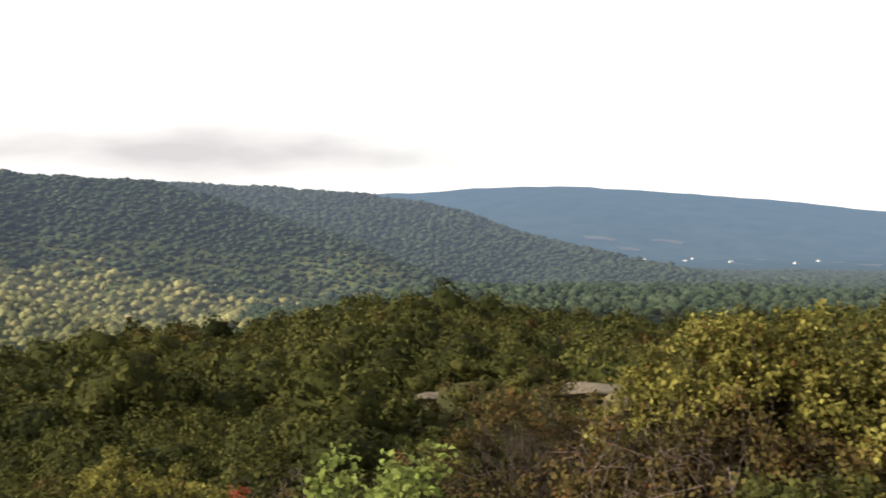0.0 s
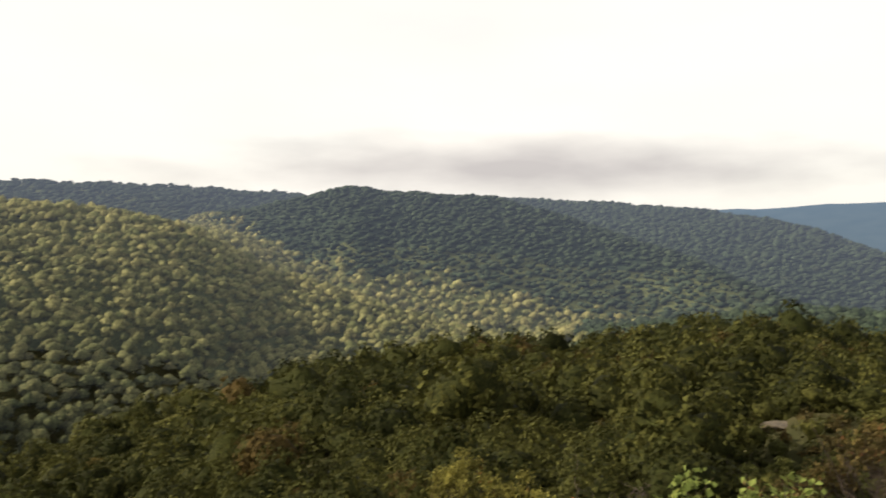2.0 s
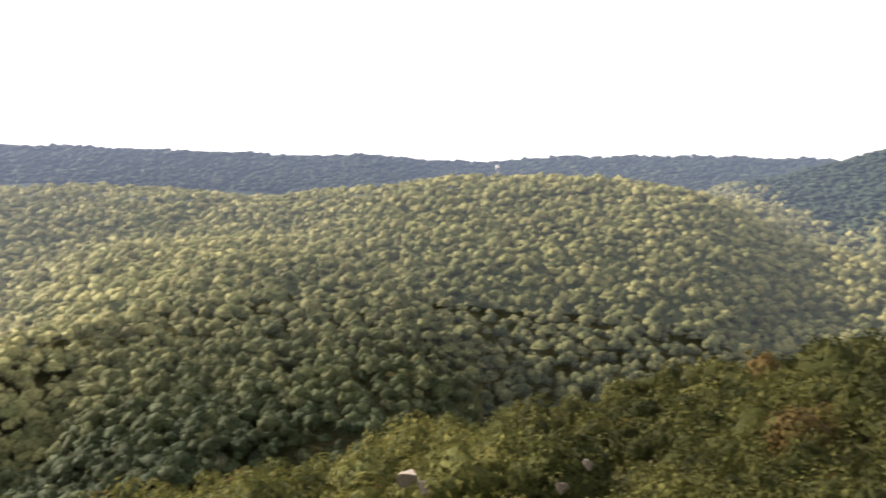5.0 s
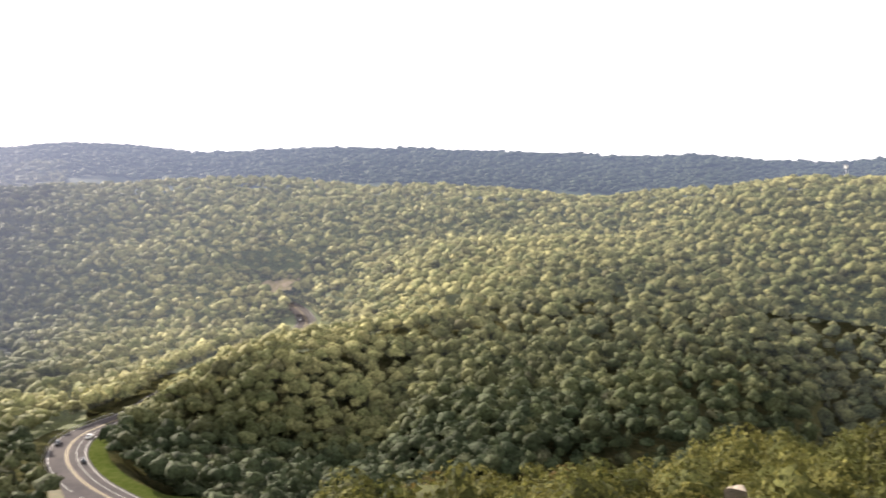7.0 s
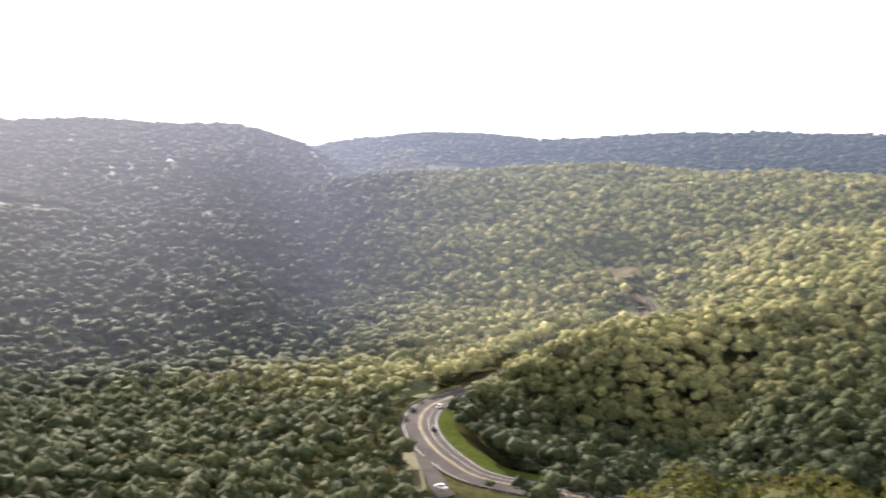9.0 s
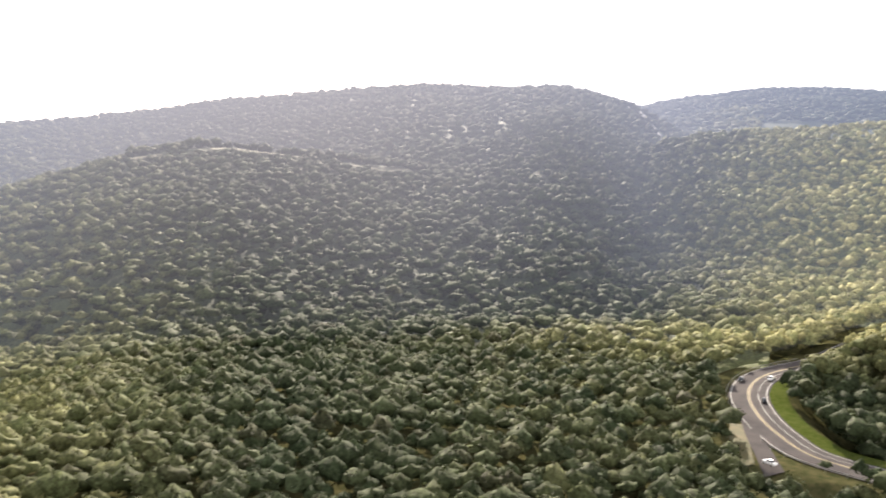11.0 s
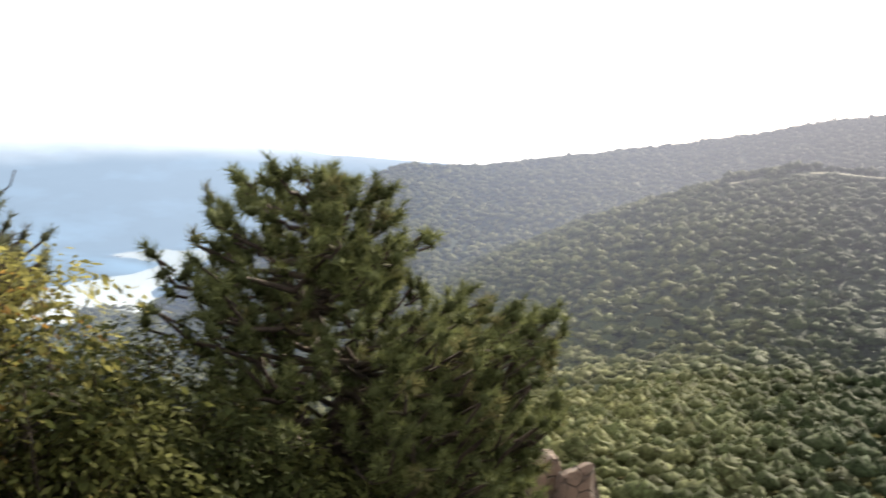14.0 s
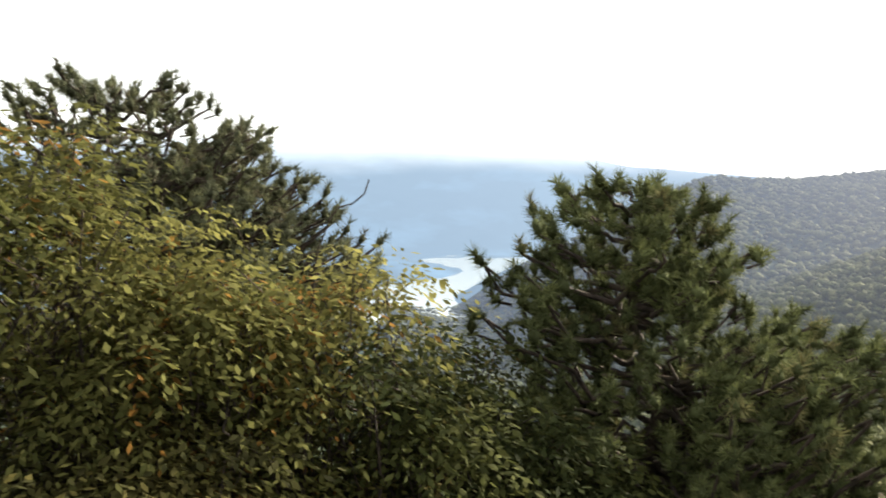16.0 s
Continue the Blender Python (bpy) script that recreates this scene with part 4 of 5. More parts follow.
def road_index(az, r):
    q = place(az, r, 0)
    return int(np.hypot(ROAD_LINE[:, 0] - q.x, ROAD_LINE[:, 1] - q.y).argmin())


OUT = -INNER
def guard_rail(i0, i1, off, label):
    thing = empty("guard_rail", side_of(i0, off)[0], label, "guard rail", "guard rails")
    o = np.array(thing.location)
    pts = np.array([np.array(side_of(i, off, .62)[0]) for i in range(i0, i1)]) - o
    lo, hi = pts.copy(), pts.copy()
    lo[:, 2] -= .17
    hi[:, 2] += .17
    n = len(pts)
    k = np.arange(n - 1)
    co = np.vstack([lo, pts + [0.06, 0.06, 0], hi])
    f = np.vstack([np.c_[k, k + 1, k + 1 + n], np.c_[k, k + 1 + n, k + n], np.c_[k + n, k + 1 + n, k + 1 + 2 * n], np.c_[k + n, k + 1 + 2 * n, k + 2 * n]])
    part("rail", mesh_of("rail", co, f), STEEL, thing)
    bm = bmesh.new()
    bmesh.ops.create_cube(bm, size=1, matrix=Matrix.Diagonal((.16, .16, 1.3, 1)))
    post = bpy.data.meshes.new("post")
    bm.to_mesh(post)
    bm.free()
    post.materials.append(STEEL)
    for q in pts[::2]:
        ob = new("post", post)
        ob.parent = thing
        ob.location = Vector(q) - Vector((0, 0, .35))
    return thing


i_a, i_b = road_index(80.8, 290), road_index(92.0, 321)
guard_rail(i_a, i_b, OUT * 8.3, "long galvanised steel guard rail beside the highway")
guard_rail(road_index(93.6, 345), road_index(90.6, 437), OUT * 8.3, "curved galvanised steel guard rail round the bend")


def box(size, at, bevel=0.0, taper=None):
    bm = bmesh.new()
    bmesh.ops.create_cube(bm, size=1, matrix=Matrix.Translation(at) @ Matrix.Diagonal((*size, 1)))
    if taper:
        for v in bm.verts:
            if v.co.z > at[2]:
                v.co.x = at[0] + (v.co.x - at[0]) * taper
                v.co.y = at[1] + (v.co.y - at[1]) * .86
    if bevel:
        bmesh.ops.bevel(bm, geom=list(bm.edges), offset=bevel, segments=2, affect="EDGES")
    me = bpy.data.meshes.new("box")
    bm.to_mesh(me)
    bm.free()
    return me


def wheel_mesh():
    bm = bmesh.new()
    bmesh.ops.create_cone(bm, cap_ends=True, segments=14, radius1=.33, radius2=.33, depth=.22, matrix=pose(0, 0, 0, 90, 0, 0))
    bmesh.ops.bevel(bm, geom=list(bm.edges), offset=.03, segments=1, affect="EDGES")
    me = bpy.data.meshes.new("wheel")
    bm.to_mesh(me)
    bm.free()
    return me


GLASS = plain("dark_car_glass", (.02, .025, .03), .08, gloss=.5)
TYRE = plain("tyre_rubber", (.02, .02, .02), .9)
LAMP = plain("clear_lamp", (.7, .7, .68), .2)


def car(az, r, off, paint, label, flip=False):
    i = road_index(az, r)
    at, head = side_of(i, off, .06)
    thing = empty("car", at, label, "car", "cars on the road")
    thing.rotation_euler = (0, 0, radians(head + (180 if flip else 0)))
    part("body", box((4.5, 1.8, .75), (0, 0, .72), .14), paint, thing)
    part("cabin", box((2.5, 1.62, .6), (-.25, 0, 1.36), .1, .74), GLASS, thing, "dark glazed cabin")
    part("roof", box((1.65, 1.32, .06), (-.25, 0, 1.68), .02), paint, thing)
    wm = wheel_mesh()
    wm.materials.append(TYRE)
    bm = bmesh.new()
    bmesh.ops.create_cone(bm, cap_ends=True, segments=12, radius1=.2, radius2=.2, depth=.24, matrix=pose(0, 0, 0, 90, 0, 0))
    bmesh.ops.bevel(bm, geom=list(bm.edges), offset=.02, segments=1, affect="EDGES")
    rm = bpy.data.meshes.new("rim")
    bm.to_mesh(rm)
    bm.free()
    rm.materials.append(STEEL)
    for x in (-1.4, 1.4):
        for y in (-.82, .82):
            w = new("wheel", wm)
            w.parent = thing
            w.location = (x, y, .33)
            ob = new("rim", rm)
            ob.parent = w
    for y in (-.6, .6):
        part("headlight", box((.1, .34, .16), (2.22, y, .82), .02), LAMP, thing)
    return thing


def paint_mat(name, c):
    m = plain(name, c, .25, gloss=.5)
    return m


WHITE_PAINT, GREY_PAINT, DARK_PAINT = paint_mat("white_car_paint", (.75, .75, .75)), paint_mat("silver_car_paint", (.4, .42, .44)), paint_mat("dark_car_paint", (.05, .055, .065))
car(94.2, 392, OUT * 4.9, DARK_PAINT, "dark car driving round the outer lane of the bend", True)
car(92.6, 398, INNER * 5.0, WHITE_PAINT, "white car driving round the inner lane of the bend")
car(92.9, 362, INNER * 5.0, DARK_PAINT, "dark car in the inner lane of the bend")
LAY_BY = place(92.5, 291, 0)
car(92.5, 291, OUT * float(road_near(np.array([LAY_BY.x]), np.array([LAY_BY.y]))[0][0]), WHITE_PAINT, "white car parked in the lay-by beside the guard rail")
car(80.4, 712, 4.6, WHITE_PAINT, "white car on the upper bend of the highway")
car(80.5, 690, -4.2, GREY_PAINT, "silver car on the upper bend of the highway")


# rock cut above the upper bend, with its apron of pale brush
def rock_cut():
    rs = np.random.RandomState(5)
    a = np.linspace(83.5, 80.7, 34)
    rows = []
    for v in np.linspace(0, 1, 14):
        for x in a:
            q = place(x, 792 + 30 * v + rs.uniform(-1.2, 1.2))
            q.z += .5 + rs.uniform(0, 2.2) + (83.5 - x) * 3.5
            rows.append(q)
    n = len(a)
    f = [(k * n + j, k * n + j + 1, (k + 1) * n + j + 1, (k + 1) * n + j) for k in range(13) for j in range(n - 1)
         if abs(j - 16 + 3 * math.sin(k * 1.3)) < 15 - abs(k - 8) * .5 - rs.uniform(0, 5)]
    me = mesh_of("rock_cut", np.array(rows), np.array(f))
    me.materials.append(CUT)
    return tagged(new("rock_cut", me), "sunlit orange-brown rock cut above the highway bend", "rock face", kind="structure")


rock_cut()
BRUSH = scatter(19, 79.2, 84.2, 640, 834, 2.6)
BRUSH = BRUSH[(road_near(BRUSH[:, 0], BRUSH[:, 1])[0] > np.where(np.hypot(BRUSH[:, 0], BRUSH[:, 1]) < 720, 20, 10)) & (np.random.RandomState(19).uniform(size=len(BRUSH)) < np.where(np.abs(np.hypot(BRUSH[:, 0], BRUSH[:, 1]) - 812) < 14, .3, .9))]
# the brush takes the painted-sunlight palette in full
forest(19, BRUSH, 4.2, (1, 30, .18), WOODS, "yellow-green brush round the rock cut", lift=.2, vary=.35, sun_share=lambda p: np.full(len(p), 1.15))


def draped(name, line, half, lift, material, label, category):
    """A strip that lies on the land along bearings and radii."""
    pts = spline([(*place(a, r, 0).xy, 0) for a, r in line], 12)
    t = np.gradient(pts[:, :2], axis=0)
    t /= np.linalg.norm(t, axis=1)[:, None]
    s = np.c_[-t[:, 1], t[:, 0]] * half
    a, b = pts[:, :2] - s, pts[:, :2] + s
    co = np.vstack([np.c_[a, height(a[:, 0], a[:, 1]) + lift], np.c_[b, height(b[:, 0], b[:, 1]) + lift]])
    n = len(pts)
    k = np.arange(n - 1)
    me = mesh_of(name, co, np.vstack([np.c_[k, k + 1, k + 1 + n], np.c_[k, k + 1 + n, k + n]]))
    me.materials.append(material)
    return tagged(new(name, me), label, category, kind="structure")


draped("pull_off", [(94.0, 336), (93.6, 318), (93.1, 303), (92.5, 291), (92.0, 279)], 2.9, .45, ASPHALT, "short grey lay-by beside the bend", "road")
draped("dry_verge", [(94.5, 330), (94.5, 314), (94.3, 300), (93.9, 286)], 3.2, .4, STRAW, "patch of dry yellow grass beside the lay-by", "grass")
draped("far_road", [(101.4, 1500), (100.9, 1440), (100.3, 1370), (99.6, 1300), (99.0, 1240)], 3.6, 1.2, GRAVEL, "pale road climbing through the notch of the ridge", "road")
draped("bare_ledge", [(114.8, 866), (117.0, 868), (119.5, 870)], 6.0, .5, STRAW, "pale bare ledge near the top of the rounded hill", "ledge")
draped("bare_ledge", [(121.2, 868), (124.0, 868), (127.4, 867)], 8.0, .5, STRAW, "pale grassy ledge along the top of the rounded hill", "ledge")
draped("bare_ledge", [(129.5, 866), (131.6, 865)], 5.0, .5, STRAW, "short pale ledge near the top of the rounded hill", "ledge")
for a, r, w, h in ((-9.5, 3250, 2.0, 22), (-11.3, 3150, 1.3, 14), (-13.6, 3300, 1.8, 16), (-16.2, 3050, 1.2, 14), (-19.5, 2980, 1.8, 20), (-22.6, 2900, 1.4, 18), (-24.6, 2750, 1.5, 26),
                   (-17.8, 2700, .9, 10)):
    draped("field", [(a - w / 2, r), (a, r + 15), (a + w / 2, r)], h, 2.0, FIELD, "pale cleared field in the far valley", "field")
draped("far_shore", [(168.2, 2640), (165.5, 2700), (162, 2780)], 9, 1.0, GRAVEL, "pale strip of shore along the river", "shore")

# ---- houses ----
WALL = plain("white_boards", (.5, .5, .49), .7, spots=(.4, .4, .39), scale=1.5)
ROOF = plain("grey_shingles", (.2, .2, .21), .9, spots=(.14, .14, .15), scale=1.2)


def house(at, turn, label, size=(9, 7, 4.5)):
    thing = empty("house", at, label, "house", "houses in the valley")
    thing.rotation_euler = (0, 0, radians(turn))
    w, d, h = size
    part("wall", box((w, d, h), (0, 0, h / 2)), WALL, thing)
    bm = bmesh.new()
    v = [bm.verts.new(c) for c in ((-w / 2 - .4, -d / 2 - .4, h + .003), (w / 2 + .4, -d / 2 - .4, h + .003), (w / 2 + .4, d / 2 + .4, h + .003), (-w / 2 - .4, d / 2 + .4, h + .003),
                                   (-w / 2 - .4, 0, h + 2.6), (w / 2 + .4, 0, h + 2.6))]
    for q in ((0, 1, 5, 4), (2, 3, 4, 5), (0, 4, 3), (1, 2, 5), (3, 2, 1, 0)):
        bm.faces.new([v[i] for i in q])
    me = bpy.data.meshes.new("roof")
    bm.to_mesh(me)
    bm.free()
    part("roof", me, ROOF, thing, "grey shingled gable roof")
    part("chimney", box((.8, .8, 2.2), (w * .25, .8, h + 2.2)), ROOF, thing)
    for x in (-w * .3, 0, w * .3):
        for z in (1.5, 3.3):
            part("window", box((1.1, .08, 1.2), (x, -d / 2 - .02, z)), GLASS, thing)
    return thing


house(place(-13.9, 505) + Vector((0, 0, .5)), -14, "white house with a grey roof among dark trees", (8, 6, 4))
far_house = house(place(-12.2, 3000), 10, "small white house in the far valley", (10, 8, 5))
for a, r, t in ((-8.0, 3100, 40), (-14.6, 2900, -20), (-15.0, 3050, 70), (-17.2, 2850, 0), (-20.8, 2800, 30), (-22.0, 3000, -40), (-10.2, 2950, 15)):
    copy_thing(far_house, Matrix.Translation(place(a, r)) @ pose(0, 0, 0, 0, 0, t))


def lookout_tower(at, tall, label):
    """Four splayed legs with rings of bracing, a railed deck and a small cabin under a hipped roof."""
    thing = empty("lookout_tower", at, label, "tower")
    corner = lambda h, i: np.array([(1.9 - 1.1 * h / tall) * (1, -1, -1, 1)[i], (1.9 - 1.1 * h / tall) * (1, 1, -1, -1)[i], h])
    for i in range(4):
        part("leg", mesh_of("leg", *tube([corner(0, i), corner(tall, i)], (.12, .1), 5)), STEEL, thing)
        for h in np.arange(2.0, tall - 2, 4.0):
            part("brace", mesh_of("brace", *tube([corner(h, i), corner(h + 3.5, (i + 1) % 4)], (.06, .06), 4)), STEEL, thing)
    part("deck", box((3.0, 3.0, .2), (0, 0, tall)), STEEL, thing)
    part("cabin", box((2.2, 2.2, 2.2), (0, 0, tall + 1.2), .05), WALL, thing, "pale boarded cabin")
    part("roof", box((2.7, 2.7, .8), (0, 0, tall + 2.7), .02, .3), ROOF, thing, "grey hipped roof")
    return thing


lookout_tower(place(48.6, 900), 21, "pale lookout tower above the trees of a far hill")

# ---- summit: rocks ----
rock("outcrop", 3, place(140.5, 11.4, -2.8), (.5, .5, 1.45), GRANITE, "cracked pinkish granite pillar at the cliff edge", 26, 20)
rock("outcrop", 4, place(142.3, 11.6, -2.7), (.5, .5, 1.4), GRANITE, "tall split block of pinkish granite", 26, 50)
rock("outcrop", 5, place(139.0, 11.2, -3.4), (.5, .5, 1.45), GRANITE, "lower granite block at the cliff edge", 26, 75)
rock("outcrop", 6, place(141.4, 10.7, -3.1), (.42, .4, 1.3), GRANITE, "narrow granite splinter leaning on the pillar", 24, 10)
rock("outcrop", 8, place(144.6, 11.2, -3.6), (.9, .8, 1.6), GRANITE, "broken pinkish granite block behind the pine", 20, 60)
rock("outcrop", 9, place(149.5, 10.2, -3.0), (1.1, .9, 1.7), PALE_ROCK, "pale lichened boulder behind the pine", 14, 10)
for k, (az, r, top, size, words) in enumerate(((.0, 33.5, -10.3, (1.3, 1.0, .55), "pale flat ledge of bare rock among scrub"),
                                               (-9.1, 33.5, -9.7, (1.3, 1.1, .6), "tan slab of bare rock among scrub"),
                                               (-10.6, 32.6, -10.2, (.8, .8, .5), "low tan slab beside the larger one"))):
    rock("ledge", 12 + 20 * k, place(az, r, 1.7 + (r - .5) * math.tan(radians(top)) - size[2] * .5), size, PALE_ROCK, words, 9, 15 - 30 * k, (.4, .6))
rock("boulder", 14, place(3.6, 10.2, -1.95), (.5, .45, .4), PALE_ROCK, "grey-tan boulder in the brush", 12, 40)
rock("boulder", 15, place(6.2, 10.4, -2.15), (.55, .4, .4), PALE_ROCK, "flat grey-tan boulder in the brush", 12, 0)
rock("boulder", 16, place(-11.6, 13, -1.9), (.7, .6, .5), PALE_ROCK, "pale boulder under dead twigs", 12, 70)
for k, (az, r, z, size, words) in enumerate((
        (43.1, 58, -14.1, (.6, .5, .5), "pale ledge among low oaks on the slope"), (54.1, 58, -15.1, (1.0, .8, .9), "bright pale rock face among turning oaks"),
        (53.1, 57.5, -15.6, (.5, .6, .8), "pale block beside the rock face"), (44.6, 55, -14.7, (.45, .45, .6), "small pale ledge among low oaks"),
        (50.2, 52, -15.3, (.5, .4, .6), "pale stone half hidden by oaks"))):
    rock("ledge", 17 + k, place(az, r, z), size, BARE_ROCK if az > 52 else PALE_ROCK, words, 12, 30 + 40 * k, (.3, .6))


# ---- summit: pines ----
def lopsided(right, hs, to_right, to_left):
    def reach(h, out):
        k = .5 + .5 * (out[0] * right[0] + out[1] * right[1])
        return np.interp(h, hs, to_right) * k + np.interp(h, hs, to_left) * (1 - k)
    return reach


foot = place(155.1, 7.0)
pine(21, foot, 1.78 - foot.z, lopsided((-.904, .427), np.array((-2.7, -.7, -.36, .03, .43, .6, .82, .92, 1.05, 1.14, 1.3, 1.42, 1.6, 1.72)) - foot.z,
                                         (1.5, 1.55, 1.6, 1.68, 1.66, 1.62, 1.56, .8, .5, .5, .86, .68, .48, .2),
                                         (1.15, 1.15, 1.15, 1.05, .95, .95, 1.0, 1.42, 1.4, 1.08, 1.28, 1.22, 1.02, .68)),
     PINE_LEAF, "scrubby green pitch pine with upturned shoots on the cliff edge", 250, 8, 100, .092, heavy=(math.atan2(.427, -.904), -.7 - foot.z, .85 - foot.z, 110))
foot = place(184.6, 9.5)
pine(22, foot, 2.72 - foot.z, lopsided((-.995, -.105), np.array((-2.4, .4, .9, 1.17, 1.45, 1.72, 2.0, 2.25, 2.5, 2.72)) - foot.z,
                                        (2.6, 2.6, 2.55, 2.35, 2.05, 1.85, 1.35, 1.4, 1.0, .6), (2.3, 2.3, 2.3, 2.3, 2.2, 2.1, 2, 1.7, 1.3, .7)),
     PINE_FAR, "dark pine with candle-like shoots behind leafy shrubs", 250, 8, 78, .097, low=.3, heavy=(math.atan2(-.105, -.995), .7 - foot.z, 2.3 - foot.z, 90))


# ---- summit: shrubs with feathery leaves ----
def frond_shrub(seed, at, crown, leaves, label, clumps=90, fronds=9, leaflets=11, size=.064, trunk=.018):
    rs = np.random.RandomState(seed)
    thing = empty("shrub", at, label, "shrub", "leafy shrubs on the summit")
    mid, wide, tall = crown
    d = rs.normal(size=(clumps, 3))
    d[:, 2] += .35
    d /= np.linalg.norm(d, axis=1)[:, None]
    d = d / (np.abs(d) ** 2.6).sum(1)[:, None] ** (1 / 2.6)
    c = d * (rs.uniform(.2, 1, clumps) ** .4)[:, None] * [wide, wide, tall] + [0, 0, mid]
    bough = rs.randint(0, clumps // 8, clumps)
    c = c[bough] + rs.normal(0, .12, c.shape)
    c[:, 2] = np.maximum(c[:, 2] + rs.normal(0, .06, clumps), .2)
    wood = []
    for q in c:
        b = np.array([*rs.normal(0, .12, 2), -.2])
        k = b * .5 + q * .5 + rs.normal(0, .12, 3)
        wood.append(tube(bend(b, q, rs, -.5, 6, .12), np.linspace(trunk * rs.uniform(.3, 1), .004, 6), 3))
    co, f = joined(wood)
    tagged(part("branching", mesh_of("branching", co, f, smooth=True), BARK, thing), kind="stuff")
    n = clumps * fronds
    root = np.repeat(c, fronds, 0) + rs.normal(0, .05, (n, 3))
    a = rs.uniform(0, 2 * math.pi, n)
    out = np.stack([np.cos(a), np.sin(a), rs.uniform(-.1, .7, n)], 1)
    ln = rs.uniform(.26, .5, n)
    tint = (np.repeat(rs.uniform(0, 1, clumps)[bough], fronds) * .8 + rs.uniform(0, .2, n)) ** 1.5
    turn = np.repeat(rs.uniform(0, 1, clumps), fronds) * .6 + rs.uniform(0, .4, n)
    cs, fs, ti, tu, base = [], [], [], [], 0
    for j in range(leaflets):
        t = (j + 1) / leaflets
        p = root + out * (ln * t)[:, None] - np.array([0, 0, 1]) * (ln * t * t * .75)[:, None]
        sgn = 1 if j % 2 else -1
        side = np.stack([-out[:, 1], out[:, 0], np.zeros(n)], 1) * sgn
        u = side * .75 + out * .5 - [0, 0, .55] + rs.normal(0, .2, (n, 3))
        if j == leaflets - 1:
            u = out - [0, 0, .9]
        u /= np.linalg.norm(u, axis=1)[:, None]
        w = np.cross(u, rs.normal(0, .4, (n, 3)) + [0, 0, 1])
        w /= np.linalg.norm(w, axis=1)[:, None] + 1e-9
        s = (size * rs.uniform(.7, 1.25, n))[:, None]
        cs.append(np.stack([p, p + u * s * .5 + w * s * .21, p + u * s, p + u * s * .5 - w * s * .21], 1).reshape(-1, 3))
        i = np.arange(n)[:, None] * 4 + base
        fs += [i + [0, 1, 2], i + [0, 2, 3]]
        base += n * 4
        ti.append(np.repeat(tint, 4))
        tu.append(np.repeat(turn, 4))
    part("leaves", mesh_of("leaves", np.vstack(cs), np.vstack(fs), (("tint", np.concatenate(ti)), ("turn", np.concatenate(tu)))), leaves, thing)
    return thing


for k, (az, r, top, wide, leaves, label) in enumerate((
        (194.0, 5.2, 2.1, .8, BUSH_GOLD, "yellow-green feathery shrub at the edge of the clearing"),
        (189.5, 5.4, 2.12, .75, BUSH_GOLD, "tall yellow-green shrub with drooping feathery leaves"),
        (184.5, 5.3, 1.92, .62, BUSH_GOLD, "tall feathery shrub in front of the pine"),
        (180.2, 5.2, 1.72, .6, BUSH_GOLD, "yellow-green shrub with some orange leaves in front of the pine"),
        (176.2, 5.3, 1.62, .58, BUSH_GOLD, "yellow-green shrub with arching fronds"),
        (172.6, 5.4, 1.6, .62, BUSH_GOLD, "yellow-green feathery shrub above the river view"),
        (169.0, 5.6, 1.38, .66, BUSH_GREEN, "green feathery shrub at the river view"),
        (165.6, 5.8, 1.12, .62, BUSH_GREEN, "green feathery shrub beside the pine"),
        (161.5, 6.0, .66, .65, BUSH_GREEN, "low green shrub at the foot of the pine"),
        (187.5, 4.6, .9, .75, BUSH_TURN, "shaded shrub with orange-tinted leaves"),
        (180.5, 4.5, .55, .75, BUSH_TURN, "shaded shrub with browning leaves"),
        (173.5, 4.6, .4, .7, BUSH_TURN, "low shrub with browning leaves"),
        (166.5, 4.9, .1, .8, BUSH_GREEN, "low shaded green shrub"))):
    at = place(az, r)
    deep = top - .2 - at.z
    frond_shrub(40 + k, at, (deep * .54, wide, deep * .46), leaves, label, clumps=int(80 + 110 * wide), fronds=9, leaflets=9, size=.064)

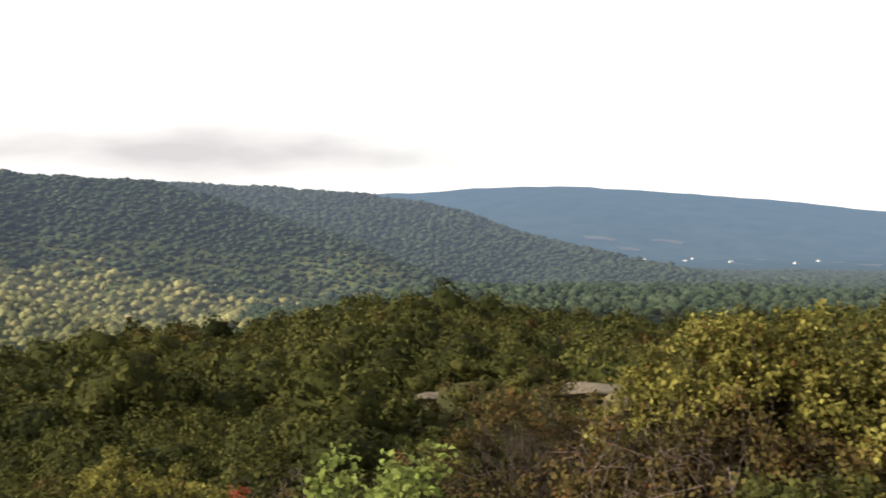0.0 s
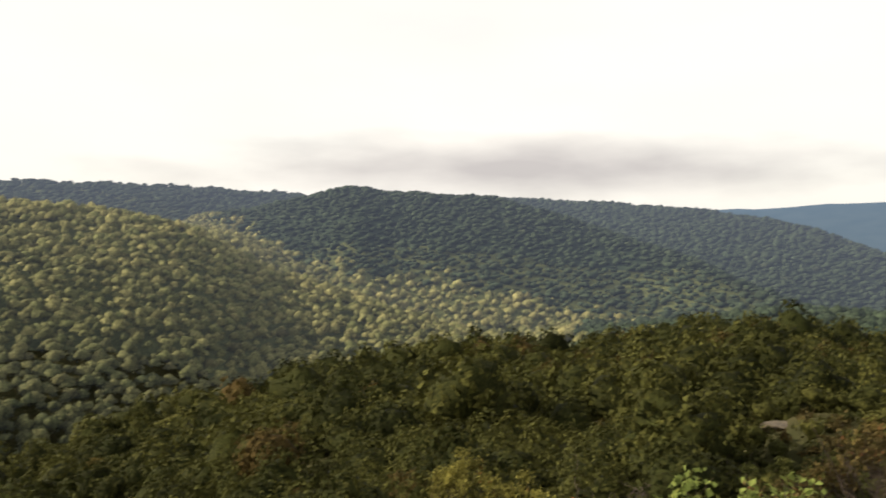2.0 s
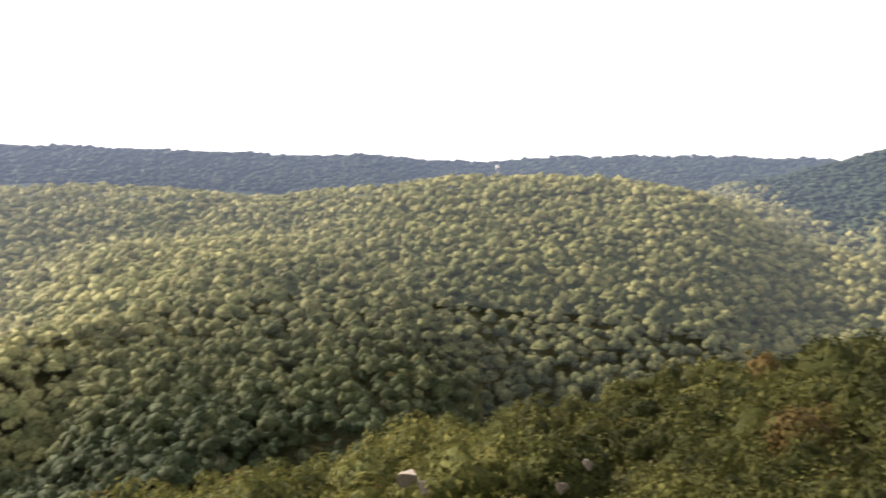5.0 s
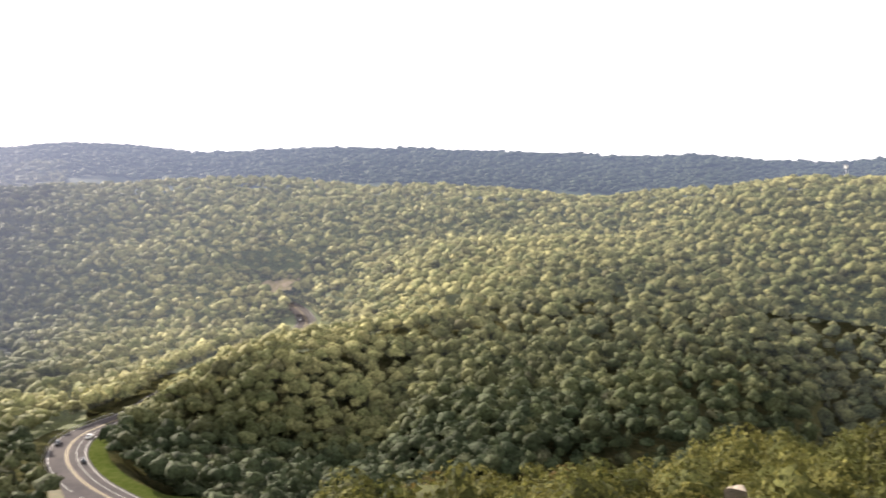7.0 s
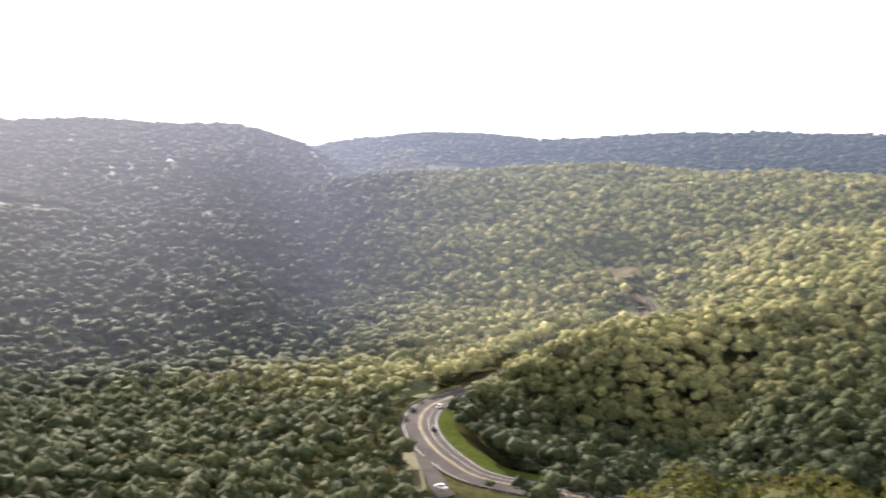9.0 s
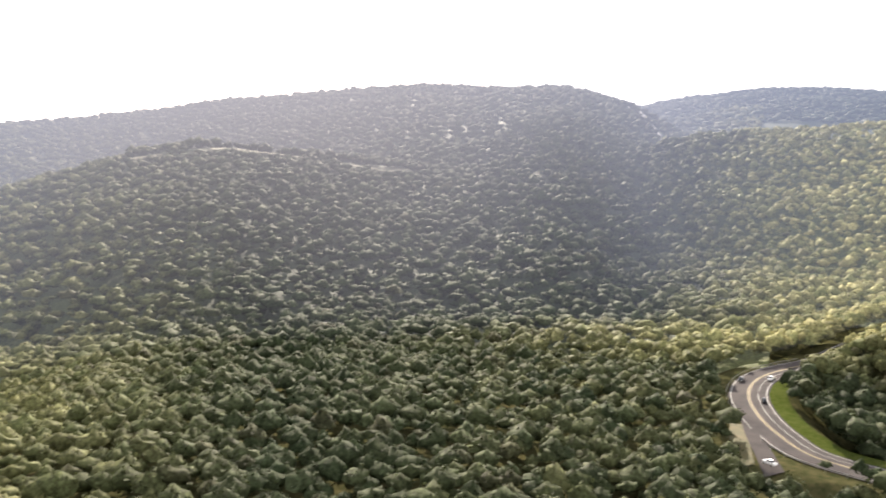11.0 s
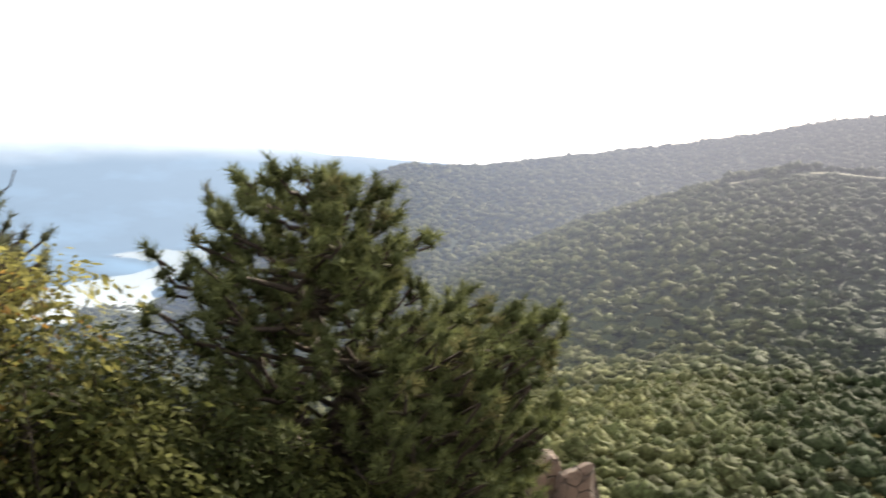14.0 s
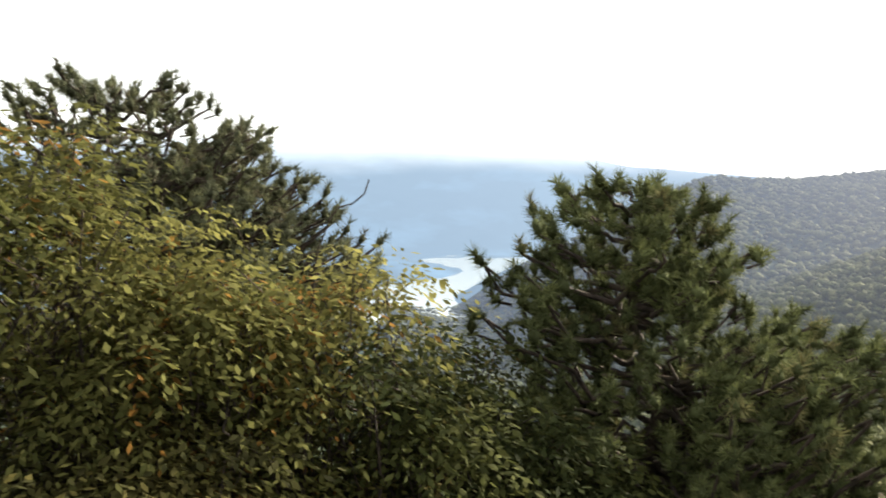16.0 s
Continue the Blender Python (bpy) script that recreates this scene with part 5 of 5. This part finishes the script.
# ---- summit: scrub on the open side ----
for k, (az, r, top, wide, deep, leaves, label, size, clumps) in enumerate((
        (-18.6, 9.6, 1.12, .68, 1.3, BUSH_SUN, "scrub oak with yellow-green leaf clusters and a bent trunk", .08, 80),
        (-22.6, 9.4, 1.05, .6, 1.3, BUSH_SUN, "yellow-green scrub oak with some red leaves", .08, 75),
        (-15.4, 9.8, .86, .42, .9, BUSH_SUN, "small yellow scrub oak above bare twigs", .08, 60),
        (-12.2, 10.4, .52, .5, 1.1, BUSH_SUN, "small yellow-green scrub oak before the slab", .08, 60),
        (-27.0, 9.0, .72, .8, 1.8, BUSH_SUN, "yellow-green scrub oak beside redder leaves", .08, 80),
        (-34.0, 9.0, .9, 1.3, 2.4, BUSH_SUN, "yellow-green scrub oak at the clearing's edge", .08, 90),
        (-4.3, 14.0, -.25, 1.45, 2.4, BUSH_BROWN, "scrub oak with green and rusty leaves", .09, 80),
        (-10.5, 15.5, -.5, 1.3, 2.2, BUSH_BROWN, "browning scrub oak beside a bare ledge", .09, 70),
        (-20.5, 7.4, .1, 1.3, 1.8, BUSH_GREEN, "green oak scrub below the taller bush", .09, 70),
        (-26.5, 7.0, .0, 1.2, 1.8, BUSH_GREEN, "green oak scrub with a few red leaves", .09, 60),
        (-18.0, 9.0, .35, 1.1, 1.8, BUSH_BROWN, "brown-green scrub under the yellow crowns", .08, 90),
        (-23.5, 8.8, .2, 1.1, 1.8, BUSH_BROWN, "browning scrub under the yellow crowns", .08, 90),
        (-12.5, 9.6, -.15, .9, 1.6, BUSH_BROWN, "brown scrub tangled with dead twigs", .08, 80),
        (-9.5, 8.6, -.45, 1.2, 1.6, BUSH_BROWN, "low brown-green scrub under dead twigs", .08, 70),
        (-1.5, 9.6, -.85, 1.1, 1.5, BUSH_BROWN, "low rusty scrub beside boulders", .08, 70),
        (-15, 6.8, -.6, 1.0, 1.4, BUSH_BROWN, "low browning scrub among taller bushes", .08, 60),
        (9.8, 13.5, -1.9, 1.0, 1.4, BUSH_BROWN, "low brown scrub with bare twigs", .08, 50),
        (14.3, 15.0, -1.75, .9, 1.6, BUSH_SUN, "yellow-topped scrub oak on the slope", .1, 50),
        (19.6, 16.0, -2.0, 1.0, 1.6, BUSH_SUN, "yellow-green scrub oak on the slope", .1, 50),
        (24.5, 17.0, -3.2, 1.2, 1.8, BUSH_GREEN, "green scrub oak on the slope", .1, 50),
        (30.5, 17.0, -4.0, 1.2, 1.8, BUSH_GREEN, "green scrub oak lower on the slope", .1, 50),
        (16.8, 13.0, -2.2, .8, 1.2, BUSH_GREEN, "low green scrub on the slope", .09, 40),
        (-6.5, 22, -1.9, 1.6, 2.4, BUSH_GREEN, "green scrub oak before the ledge", .11, 60),
        (2.5, 22, -3.2, 1.5, 2.2, BUSH_GREEN, "dull green scrub oak below the ledge", .11, 60),
        (-15, 24, -1.9, 1.8, 2.8, BUSH_BROWN, "turning scrub oak beyond the bush", .11, 60),
        (-22, 22, -1.6, 1.8, 2.8, BUSH_GREEN, "scrub oak beyond the bush", .11, 60),
        (-1.0, 27, -3.5, 1.7, 2.6, BUSH_GREEN, "green scrub oak in front of the pale ledge", .11, 60),
        (-3.8, 29, -3.6, 1.8, 2.6, BUSH_BROWN, "rusty scrub oak between two ledges", .11, 60),
        (3.4, 28, -4.2, 1.7, 2.6, BUSH_GREEN, "dark green scrub oak beside the pale ledge", .11, 60),
        (-8.5, 26, -3.4, 1.6, 2.4, BUSH_BROWN, "rusty scrub oak in front of the tan slab", .11, 60),
        (9, 21, -3.9, 1.5, 2.2, BUSH_GREEN, "dull green scrub oak on the slope", .11, 55),
        (36, 21, -5.8, 1.4, 2.2, BUSH_GREEN, "dull green scrub oak on the steep slope", .11, 50))):
    at = place(az, r)
    full = top - .12 - at.z
    half = min(deep, full) * .5
    leafy("scrub_oak", 60 + k, at, (full - half, wide, half), leaves, label, "bush", int(clumps * 1.7), 62, size * .76, .07, .03, stems=2, narrow=.34, group="scrub on the open side")
for k, (az, r, top, wide, leaves, label) in enumerate((
        (7.0, 9.2, -.22, .34, SAPLING_LEAF, "bright green maple sapling beside boulders"),
        (2.3, 8.2, .16, .36, SAPLING_LEAF, "tall bright green maple sapling with a few red leaves"),
        (5.2, 8.6, -.75, .4, SAPLING_LEAF, "short yellow-green sapling in front of boulders"),
        (.4, 8.3, -.72, .22, BUSH_RED, "small sapling with bright red leaves"),
        (12.3, 15.5, -2.25, .32, BUSH_RED, "red-leaved sapling among yellow scrub"))):
    at = place(az, r)
    half = min((top - .08 - at.z) * .5, .62)
    leafy("sapling", 90 + k, at, (top - .08 - at.z - half, wide, half), leaves, label, "sapling", 30, 30, .075, .08, .018, narrow=.4, group="saplings")


def dead_shrub(seed, at, tall, wide, label):
    rs = np.random.RandomState(seed)
    wood = []
    for i in range(26):
        b = np.array([*rs.normal(0, .1, 2), -.2])
        e = np.array([rs.normal(0, wide * .5), rs.normal(0, wide * .5), tall * rs.uniform(.6, 1)])
        p = bend(b, e, rs, -.4, 8, .2)
        wood.append(tube(p, np.linspace(.013, .003, 8), 4))
        for k in range(9):
            s = p[rs.randint(3, 8)]
            wood.append(tube(bend(s, s + rs.normal(0, .28, 3), rs, -.2, 5, .2), np.linspace(.004, .0015, 5), 3))
    co, f = joined(wood)
    me = mesh_of("dead_shrub", co, f, smooth=True)
    me.materials.append(DEAD)
    ob = new("dead_shrub", me)
    ob.location = at
    return tagged(ob, label, "shrub")


for az, r, top, wide in ((-12.2, 8.8, .05, .8), (-14.5, 8.2, -.2, .7), (9.0, 14, -1.8, .6)):
    at = place(az, r)
    dead_shrub(int(az * 10 + 500), at, top - at.z, wide, "leafless grey-brown shrub with tangled twigs")

# a bare shoot that rises out of the shrubs above the river
at = place(173.6, 5.4)
line = spline([Vector((0, 0, -.2)), place(173.9, 5.4, .8) - at, place(173.0, 5.4, 1.46) - at, place(171.6, 5.4, 1.57) - at, place(170.9, 5.4, 1.63) - at, place(170.7, 5.4, 1.71) - at], .08)
co, f = tube(line, np.linspace(.012, .004, len(line)), 5)
me = mesh_of("bare_shoot", co, f, smooth=True)
me.materials.append(BARK)
shoot = new("bare_shoot", me)
shoot.location = at
tagged(shoot, "thin bare curved shoot rising from feathery shrubs", "shrub")
